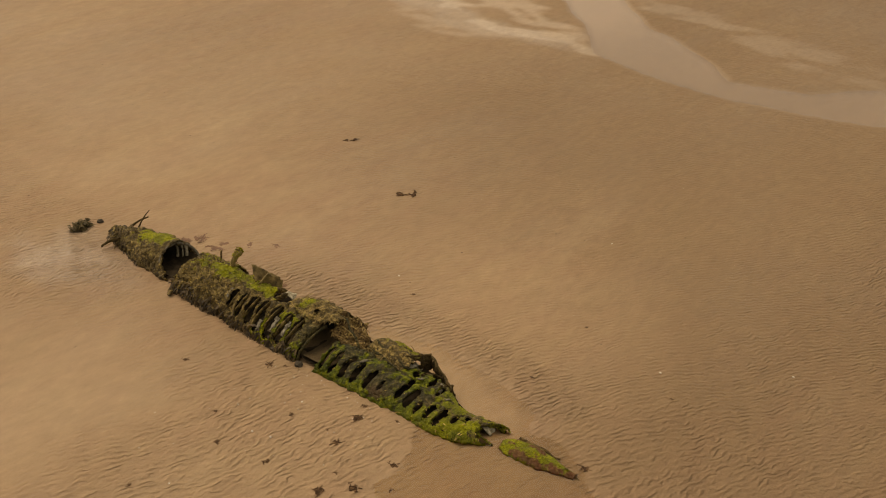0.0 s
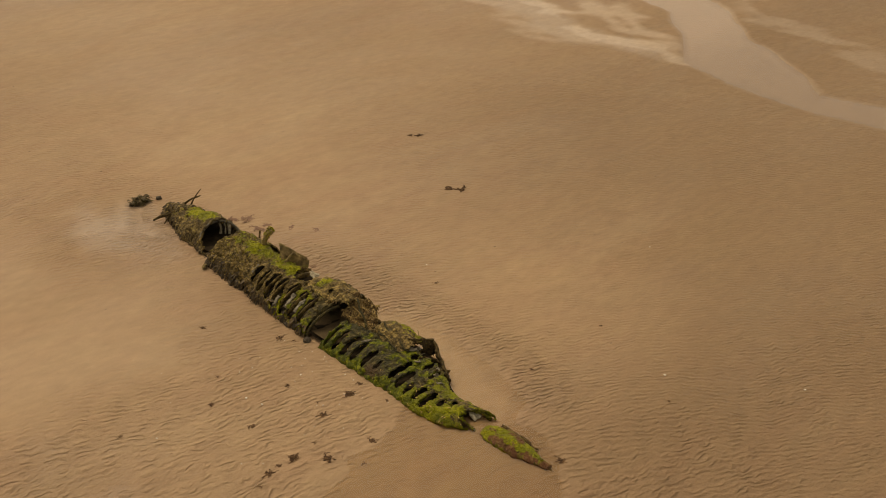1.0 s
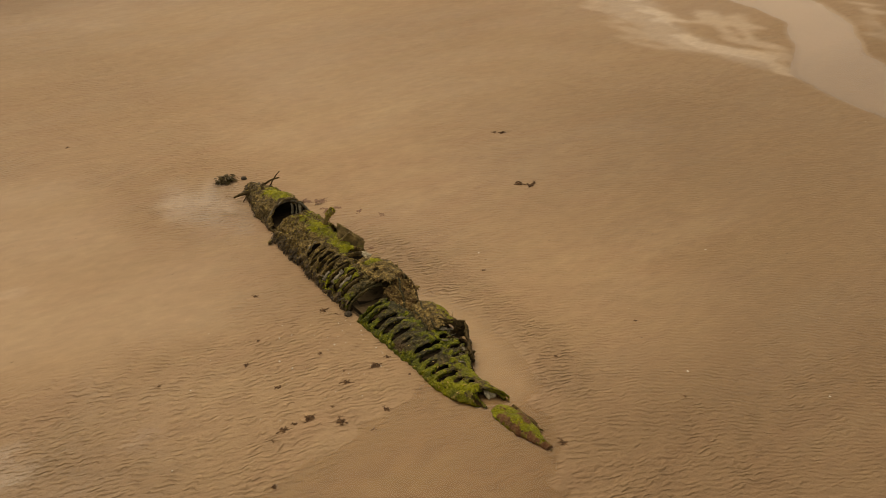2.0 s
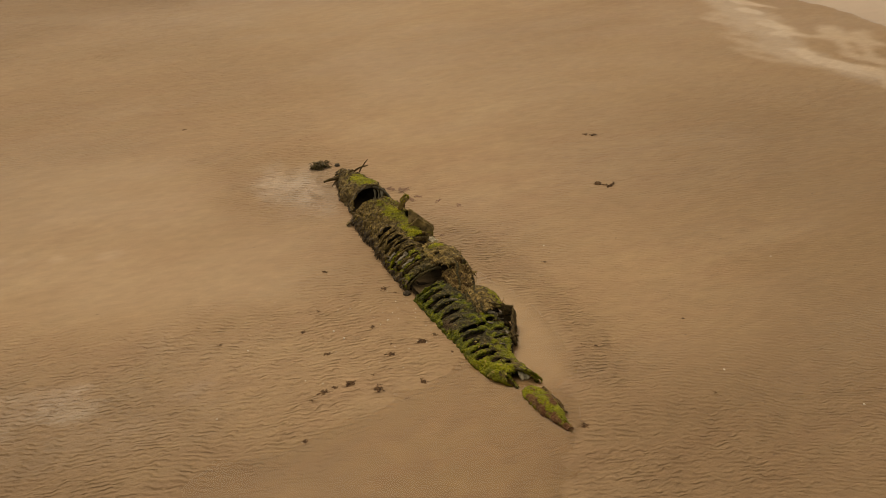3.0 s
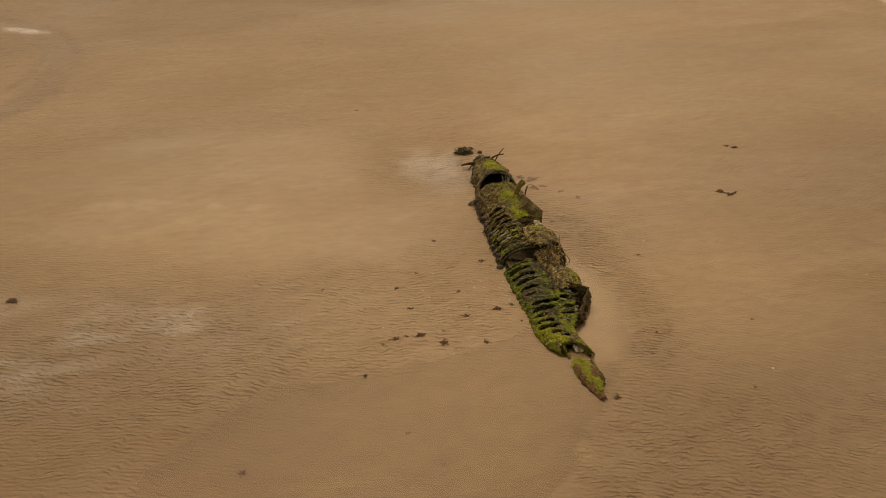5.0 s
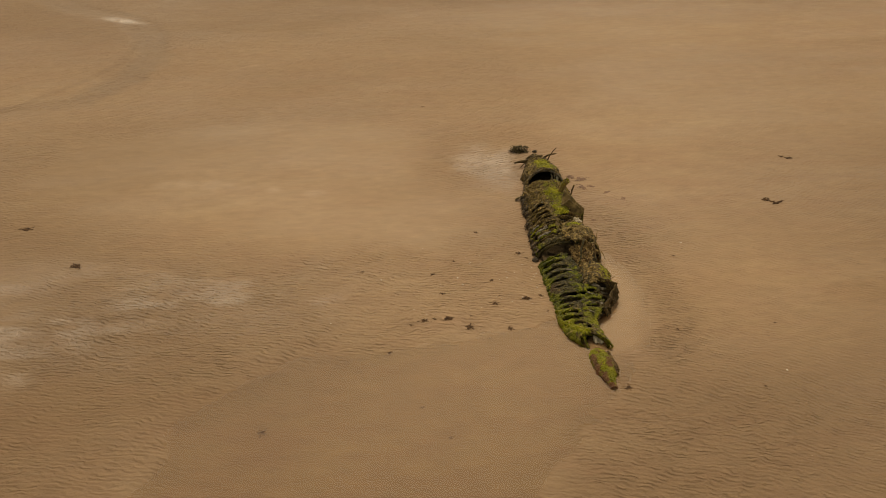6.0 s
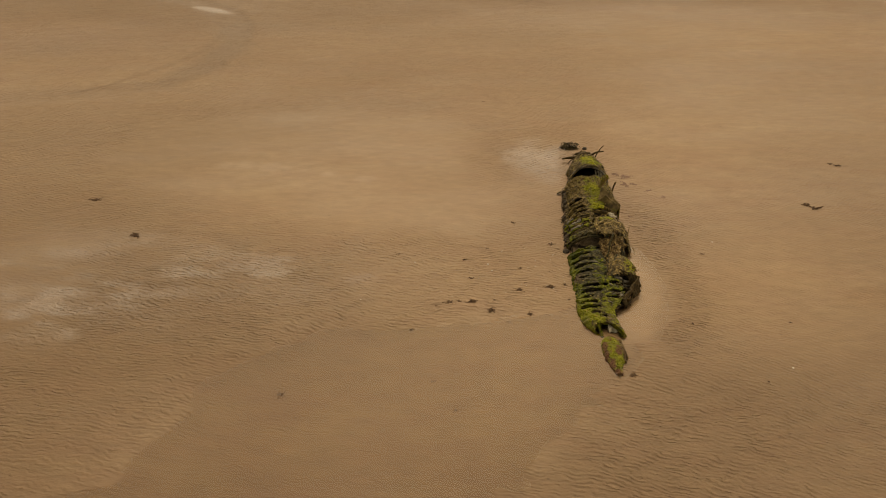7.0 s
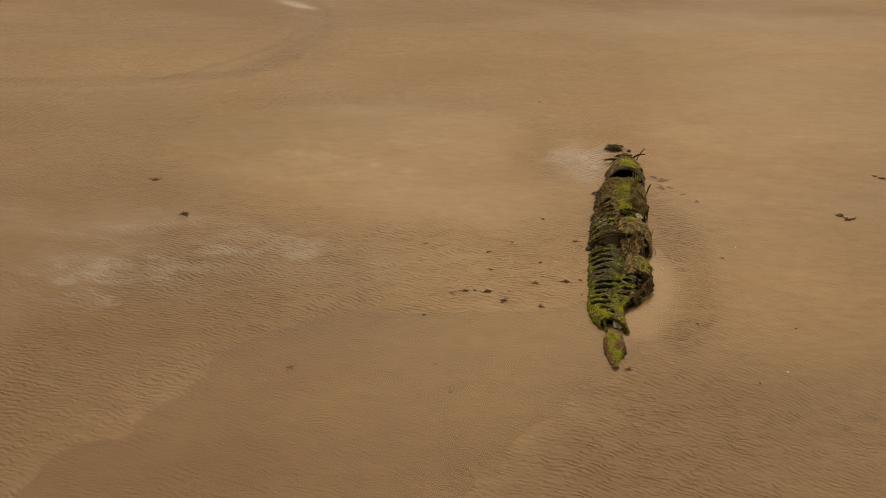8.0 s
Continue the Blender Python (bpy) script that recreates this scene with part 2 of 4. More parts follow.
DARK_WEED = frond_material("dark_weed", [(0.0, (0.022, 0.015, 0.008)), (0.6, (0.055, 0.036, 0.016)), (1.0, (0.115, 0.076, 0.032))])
HEAP_WEED = frond_material("heap_weed", [(0.0, (0.05, 0.038, 0.018)), (0.6, (0.12, 0.09, 0.04)), (1.0, (0.19, 0.145, 0.066))])
BROWN_WEED = frond_material("stranded_weed", [(0.0, (0.040, 0.020, 0.010)), (0.6, (0.095, 0.048, 0.022)), (1.0, (0.20, 0.115, 0.055))], 0.8)
MOSS = frond_material("green_moss", [(0.0, (0.10, 0.082, 0.016)), (0.4, (0.20, 0.19, 0.012)), (0.75, (0.42, 0.41, 0.012)), (1.0, (0.64, 0.60, 0.022))], 0.65)
DEEP_MOSS = frond_material("green_algae", [(0.0, (0.025, 0.036, 0.003)), (0.45, (0.105, 0.135, 0.005)), (0.85, (0.28, 0.30, 0.010)), (1.0, (0.46, 0.40, 0.05))], 0.6)
TIP_MOSS = frond_material("fresh_algae", [(0.0, (0.05, 0.060, 0.004)), (0.5, (0.19, 0.20, 0.006)), (1.0, (0.40, 0.38, 0.014))], 0.6)
RED_WEED = frond_material("red_weed", [(0.0, (0.13, 0.062, 0.036)), (1.0, (0.24, 0.13, 0.075))])
TAN = plain_plate()
SHADED_SILT = shaded_silt_material()
SILT = stone_material("brown_silt", (0.075, 0.052, 0.026), (0.110, 0.078, 0.040))
STRAW = frond_material("straw_weed", [(0.0, (0.035, 0.021, 0.008)), (0.45, (0.12, 0.070, 0.023)), (0.8, (0.27, 0.172, 0.058)), (1.0, (0.50, 0.36, 0.15))])
STRAW_EDGE = frond_material("pale_straw", [(0.0, (0.10, 0.062, 0.020)), (0.6, (0.30, 0.205, 0.075)), (1.0, (0.52, 0.39, 0.17))])
WHITE = pale_material("chalky_plate", 1.9)
DARK_IRON = stone_material("dark_iron", (0.022, 0.018, 0.008), (0.15, 0.100, 0.040))
STONE, SHELL = stone_material(), shell_material()


# ---------------------------------------------------------------- mesh tools
def mesh_object(name, verts, faces, mat, parent=None, label="", smooth=True, attrs=None):
    me = bpy.data.meshes.new(name)
    me.from_pydata([tuple(v) for v in verts], [], faces)
    me.materials.append(mat)
    if smooth:
        me.polygons.foreach_set("use_smooth", [True] * len(me.polygons))
    for key, values in (attrs or {}).items():
        a = me.attributes.new(key, "FLOAT", "POINT")
        a.data.foreach_set("value", np.asarray(values, dtype=np.float32))
    me.update()
    ob = new(name, me)
    ob.parent = parent
    if label:
        tagged(ob, label)
    return ob


def rnd_noise(p, scale, seed=0.0):
    return noise.noise(Vector((p[0] * scale + seed, p[1] * scale - seed * 0.7, p[2] * scale + seed * 1.3)))


def thicken(verts, faces, t):
    """A sheet given thickness t inwards, with a rim along its free edges."""
    nrm = [Vector((0, 0, 0)) for _ in verts]
    for f in faces:
        n = (Vector(verts[f[2]]) - Vector(verts[f[0]])).cross(Vector(verts[f[-1]]) - Vector(verts[f[1]]))
        for i in f:
            nrm[i] += n
    n0 = len(verts)
    out = [Vector(v) for v in verts] + [Vector(v) - n.normalized() * t if n.length else Vector(v) for v, n in zip(verts, nrm)]
    edges = {}
    for f in faces:
        for a, b in zip(f, f[1:] + f[:1]):
            edges[(a, b)] = edges.get((a, b), 0) + 1
    rim = [(b, a, a + n0, b + n0) for a, b in edges if (b, a) not in edges]
    return out, [tuple(f) for f in faces] + [tuple(i + n0 for i in reversed(f)) for f in faces] + rim


def tidy(verts, faces):
    used = sorted({i for f in faces for i in f})
    at = {i: k for k, i in enumerate(used)}
    return [verts[i] for i in used], [[at[i] for i in f] for f in faces]


def along(table, y):
    """Row of the profile table at y (linear in between)."""
    ys = [r[0] for r in table]
    return [float(np.interp(y, ys, [r[k] for r in table])) for k in range(1, len(table[0]))]


def on_hull(table, y, deg):
    cx, a, b, z0 = along(table, y)
    return Vector((cx + a * math.cos(radians(deg)), y, z0 + b * math.sin(radians(deg))))


def shell_sheet(table, y0, y1, d0, d1, keep, step=0.035, lump=0.03, seed=0.0):
    """Grid over a hull profile from y0 to y1 and from angle d0 to d1, with the faces that keep(y, deg, point) allows."""
    ny = max(2, int(abs(y1 - y0) / step))
    nd = max(4, int(abs(d1 - d0) / 180 * 2.2 / step))
    verts, faces = [], []
    for i in range(ny + 1):
        y = y0 + (y1 - y0) * i / ny
        for j in range(nd + 1):
            d = d0 + (d1 - d0) * j / nd
            p = on_hull(table, y, d)
            w = rnd_noise(p, 2.2, seed) * lump + rnd_noise(p, 7.0, seed + 3) * lump * 1.1 + rnd_noise(p, 15.0, seed + 9) * lump * 0.8
            c = Vector((along(table, y)[0], y, 0))
            p += (p - c).normalized() * w
            p.y += rnd_noise(p, 5.0, seed + 5) * 0.02
            verts.append(p)
    for i in range(ny):
        for j in range(nd):
            y, d = y0 + (y1 - y0) * (i + 0.5) / ny, d0 + (d1 - d0) * (j + 0.5) / nd
            p = verts[i * (nd + 1) + j]
            if keep(y, d, p):
                a = i * (nd + 1) + j
                faces.append([a, a + 1, a + nd + 2, a + nd + 1])
    return tidy(verts, faces)


def plate(corners, thick, ragged=0.02, cells=9, seed=0.0, holes=()):
    """A bent, ragged plate spanned by four corners; holes: (u, v, radius u, radius v)."""
    a, b, c, d = (Vector(p) for p in corners)
    n = (b - a).cross(d - a).normalized()
    verts, faces = [], []
    for i in range(cells + 1):
        for j in range(cells + 1):
            u, v = i / cells, j / cells
            p = (a * (1 - u) + b * u) * (1 - v) + (d * (1 - u) + c * u) * v
            out = ragged * (rnd_noise(p, 8.0, seed + 2) + 0.5 * rnd_noise(p, 21.0, seed))
            edge = 1.0 if i in (0, cells) or j in (0, cells) else 0.35
            p = p + n * out * 0.8 + Vector((rnd_noise(p, 9.0, seed + 4), rnd_noise(p, 9.0, seed + 7), rnd_noise(p, 9.0, seed + 11))) * ragged * edge
            verts.append(p)
    for i in range(cells):
        for j in range(cells):
            u, v = (i + 0.5) / cells, (j + 0.5) / cells
            if any(((u - h[0]) / h[2]) ** 2 + ((v - h[1]) / h[3]) ** 2 < 1 for h in holes):
                continue
            q = i * (cells + 1) + j
            faces.append([q, q + cells + 1, q + cells + 2, q + 1])
    return thicken(*tidy(verts, faces), thick)


def bar(points, width, height, seed=0.0, taper=1.0, rough=0.12):
    """A rough, uneven bar along a line of points."""
    verts, faces = [], []
    pts = [Vector(p) for p in points]
    for k, p in enumerate(pts):
        t = (pts[min(k + 1, len(pts) - 1)] - pts[max(k - 1, 0)]).normalized()
        side = t.cross(Vector((0, 0, 1)))
        side = side.normalized() if side.length > 1e-3 else Vector((1, 0, 0))
        up = side.cross(t)
        f = 1 + (taper - 1) * k / (len(pts) - 1)
        for s in range(6):
            an = s / 6 * math.tau + 0.3
            r = 1 + rough * 2 * rnd_noise(p + Vector((s, 0, 0)), 6.0, seed + s)
            verts.append(p + side * math.cos(an) * width / 2 * f * r + up * math.sin(an) * height / 2 * f * r)
    for k in range(len(pts) - 1):
        for s in range(6):
            faces.append((k * 6 + s, k * 6 + (s + 1) % 6, (k + 1) * 6 + (s + 1) % 6, (k + 1) * 6 + s))
    faces += [tuple(reversed(range(6))), tuple(range((len(pts) - 1) * 6, len(pts) * 6))]
    return verts, faces


def line(a, b, n=6, sag=0.0, wob=0.0, seed=0.0):
    a, b = Vector(a), Vector(b)
    out = []
    for i in range(n + 1):
        p = a.lerp(b, i / n)
        p.z -= sag * 4 * (i / n) * (1 - i / n)
        out.append(p + Vector((rnd_noise(p, 5, seed), rnd_noise(p, 5, seed + 3), rnd_noise(p, 5, seed + 6))) * wob)
    return out


def rib_arc(table, y, d0, d1, depth, thick, lean=0.0, seed=0.0, gaps=()):
    """A ring frame: a curved web of the given depth with a narrow flange on its inner edge."""
    n = max(6, int(abs(d1 - d0) / 4))
    verts, faces = [], []
    prof = ((0.0, -0.5), (0.0, 0.5), (-0.82, 0.5), (-0.82, 1.7), (-1.0, 1.7), (-1.0, -0.5))
    for i in range(n + 1):
        d = d0 + (d1 - d0) * i / n
        yy = y + lean * math.sin(radians(d))
        p = on_hull(table, yy, d)
        c = Vector((along(table, yy)[0], yy, -0.15))
        r = (p - c).normalized()
        wear = 1 + 0.35 * rnd_noise(p, 6.0, seed)
        for k, (q, s) in enumerate(prof):
            verts.append(p + r * (0.012 * rnd_noise(p, 12, seed + 2) + q * depth * wear) + Vector((0, thick * s + 0.012 * rnd_noise(p, 9, seed + k), 0)))
    m = len(prof)
    for i in range(n):
        for k in range(m):
            faces.append((i * m + k, (i + 1) * m + k, (i + 1) * m + (k + 1) % m, i * m + (k + 1) % m))
    faces += [tuple(range(m)), tuple(reversed(range(n * m, (n + 1) * m)))]
    return verts, faces


def samples(verts, faces, count, weight, rng):
    """Random points on a sheet, with normals; weight(point) between 0 and 1."""
    out = []
    tries = 0
    while len(out) < count and tries < count * 12:
        tries += 1
        f = faces[rng.randrange(len(faces))]
        u, v = rng.random(), rng.random()
        a, b, c, d = (Vector(verts[i]) for i in (f[0], f[1], f[2], f[-1]))
        p = a.lerp(b, u).lerp(d.lerp(c, u), v)
        if rng.random() < weight(p):
            n = (c - a).cross(d - b)
            if n.length > 0:
                out.append((p, n.normalized()))
    return out


def fronds(spots, length, width, rng, droop=1.0, lift=0.25):
    """Hanging weed: one tapered strip a spot, bent down the slope."""
    verts, faces = [], []
    for p, n in spots:
        if n.z < -0.2:
            n = -n
        down = Vector((0, 0, -1)) - n * Vector((0, 0, -1)).dot(n)
        way = (down * droop + Vector((rng.uniform(-1, 1), rng.uniform(-1, 1), rng.uniform(-0.5, 0.5))) * 0.55)
        way = (way - n * way.dot(n)).normalized()
        side = way.cross(n).normalized()
        ln, wd = length * rng.uniform(0.45, 1.25), width * rng.uniform(0.5, 1.3)
        base = len(verts)
        for k, (s, w, o) in enumerate(((0, 0.5, 0.0), (0.4, 1.0, lift), (0.8, 0.75, lift * 0.8))):
            q = p + way * ln * s + n * ln * o * rng.uniform(0.4, 1.2)
            verts += [q - side * wd * w / 2, q + side * wd * w / 2]
        verts.append(p + way * ln + n * ln * rng.uniform(0.0, 0.25))
        faces += [(base, base + 1, base + 3, base + 2), (base + 2, base + 3, base + 5, base + 4), (base + 4, base + 5, base + 6)]
    return verts, faces


def tufts(spots, size, rng):
    """Short moss: three leaning blades a spot."""
    verts, faces = [], []
    for p, n in spots:
        if n.z < 0:
            n = -n
        for _ in range(3):
            lean = (n + Vector((rng.uniform(-1, 1), rng.uniform(-1, 1), rng.uniform(-0.3, 0.6)))).normalized()
            side = lean.cross(Vector((rng.uniform(-1, 1), rng.uniform(-1, 1), 0.3))).normalized()
            s = size * rng.uniform(0.5, 1.3)
            base = len(verts)
            verts += [p - side * s * 0.55, p + side * s * 0.55, p + lean * s * 0.8 + side * s * 0.35, p + lean * s - side * s * 0.2]
            faces.append((base, base + 1, base + 2, base + 3))
    return verts, faces


def thing(name, label, category, group="", at=(0, 0, 0)):
    ob = new(name)
    ob.location = at
    ob.empty_display_size = 0.2
    return tagged(ob, label, category, group)


# ---------------------------------------------------------------- ground
def lattice(ix, iy, seed):
    h = np.sin(ix * 127.1 + iy * 311.7 + seed * 74.7) * 43758.5453
    return h - np.floor(h)


def value_noise(x, y, seed=0):
    ix, iy = np.floor(x), np.floor(y)
    fx, fy = x - ix, y - iy
    fx, fy = fx * fx * (3 - 2 * fx), fy * fy * (3 - 2 * fy)
    a, b = lattice(ix, iy, seed), lattice(ix + 1, iy, seed)
    c, d = lattice(ix, iy + 1, seed), lattice(ix + 1, iy + 1, seed)
    return (a * (1 - fx) + b * fx) * (1 - fy) + (c * (1 - fx) + d * fx) * fy - 0.5


def smooth(a, b, v):
    t = np.clip((v - a) / (b - a), 0, 1)
    return t * t * (3 - 2 * t)


def poly_inside(x, y, pts):
    """Signed distance to a closed outline: positive inside."""
    dist = np.full(x.shape, 1e9)
    inside = np.zeros(x.shape, bool)
    for (ax, ay), (bx, by) in zip(pts, pts[1:] + pts[:1]):
        ex, ey = bx - ax, by - ay
        t = np.clip(((x - ax) * ex + (y - ay) * ey) / (ex * ex + ey * ey), 0, 1)
        dist = np.minimum(dist, np.hypot(x - ax - t * ex, y - ay - t * ey))
        cross = ((ay > y) != (by > y)) & (x < (bx - ax) * (y - ay) / (by - ay + 1e-12) + ax)
        inside ^= cross
    return np.where(inside, dist, -dist)


def path_near(x, y, pts):
    """Distance to an open line."""
    dist = np.full(x.shape, 1e9)
    for (ax, ay), (bx, by) in zip(pts, pts[1:]):
        ex, ey = bx - ax, by - ay
        t = np.clip(((x - ax) * ex + (y - ay) * ey) / (ex * ex + ey * ey), 0, 1)
        dist = np.minimum(dist, np.hypot(x - ax - t * ex, y - ay - t * ey))
    return dist


POOL_NEAR = [(0.25, 2.5), (-0.6, 3.5), (-2.0, 3.35), (-4.2, 2.7), (-7.6, 2.2), (-9.3, 1.1), (-10.2, -0.5), (-11.0, -2.6), (-11.6, -6.0),
             (-5.5, -7.0), (-3.6, -4.6), (-2.5, -2.9), (-1.2, -1.5), (-0.1, 0.3), (0.35, 1.2)]
POOL_SIDE = [(0.5, 7.2), (1.05, 7.4), (1.35, 6.5), (1.5, 5.2), (1.4, 3.9), (0.95, 2.6), (0.2, 2.2), (-0.1, 3.6), (0.3, 5.0)]
CHANNEL = [(28, 40), (26.4, 28), (26.1, 23.7), (26.4, 21.1), (26.3, 18.8), (25.5, 16.6), (23.1, 14.2), (20.7, 12.4), (20.2, 10.7), (19.9, 8.5), (19.9, 6.4), (20.1, 4.5), (21.0, 1.6), (21.3, 0.4), (23, -4), (26, -12), (27, -40),
           (31, -40), (31, -12), (28, -4), (26.1, 1.7), (24.6, 2.7), (22.3, 4.7), (21.7, 6.2), (21.4, 7.3), (22.8, 8.8), (24.1, 10.6), (24.9, 12.3), (27.6, 14.9), (29.1, 17.7), (29.4, 22), (30.5, 30), (34, 42)]
BRANCH = [(26, 34), (23.3, 28.7), (22.4, 25.8), (21.2, 23.4), (20.3, 21.0), (19.7, 18.9), (19.2, 16.9), (19.8, 15.2), (20.6, 13.0), (21.2, 13.7), (21.1, 15.2), (20.9, 16.3), (21.2, 17.9), (22.0, 19.9), (22.8, 21.4), (23.3, 23.8), (24, 27.5), (27.5, 34)]
STREAKS = [[(30, 16), (28.2, 14.2), (27.4, 12.2), (27.0, 10.0), (25.6, 7.8), (24.9, 6.3), (24.7, 4.5), (25.1, 2.9)], [(28.1, 13.2), (26.9, 9.5), (26.1, 6.8), (25.6, 4.4)],
           [(25, 31), (23.4, 26.5), (23.0, 23.8), (22.5, 21.4), (21.7, 19.9), (20.9, 17.9), (20.8, 16.3), (21.0, 15.2), (21.1, 13.9), (20.8, 12.5)],
           [(23.6, 19.1), (22.2, 16.7), (21.2, 14.0)], [(24.4, 18.2), (22.5, 15.8), (21.4, 13.1)], [(21.0, 23.4), (20.0, 20.6), (19.4, 18.1), (20.0, 16.0)]]
RUNNEL = [(-26, 47), (-20.0, 39.5), (-16.6, 36.4), (-15.0, 33.0), (-14.4, 29.5), (-14.9, 25.8), (-16.3, 23.0), (-19.5, 21.4), (-26, 20.3)]
WATER_Z = -0.055


def ground_fields(x, y):
    """Height, wetness, ripple strength and paleness of the sand."""
    wob = value_noise(x * 0.9, y * 0.9, 3) * 0.7 + value_noise(x * 2.7, y * 2.7, 5) * 0.3
    far = np.hypot(x, y - 7)
    z = 0.03 * value_noise(x * 0.18, y * 0.18, 1) + 0.018 * value_noise(x * 0.7, y * 0.7, 2) + 0.008 * value_noise(x * 2.1, y * 2.1, 8)
    z += 0.016 * value_noise(x * 0.9 + y * 0.35, y * 3.2 - x * 1.1, 9)
    near = poly_inside(x, y, POOL_NEAR) + wob * 1.7
    side = poly_inside(x, y, POOL_SIDE) + wob * 0.35
    pool = np.maximum(smooth(-1.3, 1.5, near), smooth(-0.45, 0.3, side))
    z -= 0.105 * pool
    bank = poly_inside(x, y, CHANNEL) + wob * 0.35
    ch = smooth(-0.25, 0.35, bank)
    z -= 0.10 * ch + 0.02 * smooth(-4.0, 0.0, bank)
    run = smooth(1.15, 0.35, path_near(x, y, RUNNEL) + wob * 0.5)
    z -= 0.05 * run
    # scour beside the wreck
    z -= 0.03 * smooth(0.8, 0.2, np.abs(np.hypot(np.maximum(np.abs(x - 0.1) - 0.7, 0), np.maximum(np.abs(y - 7) - 7, 0)) - 0.1))
    smooth_flat = poly_inside(x, y, [(-15, 18), (-8.7, 20), (-4, 18.5), (-3.4, 14.5), (-2.6, 10.4), (-3.4, 8.2), (-6.8, 8.6), (-11.7, 10.0), (-16, 13.5)]) + wob * 1.5
    flat = smooth(-1.2, 1.2, smooth_flat)
    east = smooth(4.5, 2.0, x - 0.4 * (y - 7)) * smooth(9.0, 11.5, y) * smooth(0.8, 1.6, x)
    glint = smooth(-1.5, 1.5, poly_inside(x, y, [(-16, 3.5), (-15, 7), (-11, 8), (-7, 6.8), (-6.5, 5.2), (-10, 4), (-13, 2.5)]) + wob * 1.6)
    bow = smooth(-0.6, 0.9, poly_inside(x, y, [(-2.5, 15.0), (-1.5, 16.4), (-0.3, 15.5), (-0.2, 14.2), (-0.8, 12.2), (-1.8, 12.9)]) + wob * 1.6)
    wet = np.clip(0.22 + 0.5 * value_noise(x * 0.13, y * 0.2, 11) + 0.04 * pool + 0.5 * ch + 0.2 * run + 0.42 * glint + 0.55 * bow + 0.18 * flat, 0, 1)
    rip = np.clip(1.0 - 0.93 * flat - np.maximum(0.40 * smooth(-1.2, 1.4, near), 0.80 * smooth(-0.45, 0.3, side)) - ch - 0.2 * run * smooth(20, 30, y) - 0.45 * east, 0, 1)
    rip *= 0.75 + 0.5 * value_noise(x * 0.35, y * 0.35, 17)
    slick = smooth(-12.4, -14.8, x - 0.25 * (y - 4) + wob * 2.5) * smooth(10.5, 7.5, y + wob * 2)
    rip *= 1 - 0.72 * slick
    band = smooth(0.9, 0.2, path_near(x, y, [(1.35, 11.6), (1.75, 9.0), (2.15, 6.5), (2.2, 4.0), (1.6, 2.2)]))
    rip *= 1.0 - 0.45 * smooth(2.3, 4.5, x) * smooth(-1, 3, y) + 0.2 * smooth(9.0, 3.0, np.hypot(x + 0.5, (y - 7.5) * 0.8)) + 0.40 * smooth(2, -2, y)
    rip += 0.45 * smooth(-1.5, 1.5, poly_inside(x, y, [(-13, 1.8), (-13.5, 7.2), (-8, 8), (-2, 8), (-1.2, 4), (-5, 3), (-9, 1)]) + wob)
    rip = rip * (1 + 0.85 * band) + 0.30 * glint + 0.25 * bow
    pale = np.clip(0.22 * flat + 0.5 * value_noise(x * 0.07 + y * 0.02, y * 0.16, 21) + 0.25 * smooth(-4, 2, y) * smooth(60, 14, far), 0, 1) * (1 - ch)
    # sky sheen painted pale on channel, side arm, streaks, runnel head, pools, puddle
    silt_sheen = 1.0 * ch
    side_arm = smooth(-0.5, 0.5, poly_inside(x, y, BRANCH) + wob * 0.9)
    silt_sheen = np.maximum(silt_sheen, 0.26 * side_arm)
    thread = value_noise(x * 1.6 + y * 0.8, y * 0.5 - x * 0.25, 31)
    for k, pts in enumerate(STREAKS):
        silt_sheen = np.maximum(silt_sheen, (0.46, 0.40, 0.70, 0.48, 0.48, 0.34)[k] * smooth(0.95, 0.0, path_near(x, y, pts) * 1.25 + wob * 0.9 + 1.7 * thread))
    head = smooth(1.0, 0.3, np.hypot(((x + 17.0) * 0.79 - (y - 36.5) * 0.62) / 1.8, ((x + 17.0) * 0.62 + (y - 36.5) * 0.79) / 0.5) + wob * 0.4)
    silt_sheen = np.clip(silt_sheen + head, 0, 1)
    silt_sheen = np.maximum(silt_sheen, np.maximum(0.22 * smooth(-0.5, 0.4, side), 0.03 * smooth(-0.6, 0.8, near)))
    silt_sheen = np.clip(silt_sheen + bow * np.clip(0.05 + 0.5 * thread, 0, 0.25), 0, 1)
    flood = smooth(-0.5, 0.5, poly_inside(x, y, [(28, 14), (27, 10), (25.6, 7.5), (25, 3), (22, 5), (21.5, 7.5), (24, 11)]) + wob)
    wet = np.clip(wet + 0.3 * smooth(26, 31, x - 0.25 * y), 0, 1)
    sheen = 0.7 * value_noise(x * 0.55 + y * 0.15, y * 1.1, 53) + 0.9 * value_noise(x * 1.7 + y, y * 3.2, 54)
    gleam = sum(smooth(1.0, 0.2, np.hypot((x - gx) / gr, (y - gy) / (gr * 0.8)) + wob * 1.2) for gx, gy, gr in ((-12.9, 4.3, 1.9), (-11.3, 5.4, 1.5), (-8.8, 6.1, 1.1), (-6.3, 5.5, 0.8), (-14.2, 3.0, 1.5)))
    film = np.clip(0.05 + glint * (0.12 + 0.9 * sheen) + gleam * (0.20 + 1.5 * sheen) + slick * (0.08 + 0.3 * sheen) + 0.8 * bow + 0.6 * ch + 0.5 * side_arm + 0.8 * head + 0.25 * value_noise(x * 0.4, y * 0.9, 51), 0, 1)
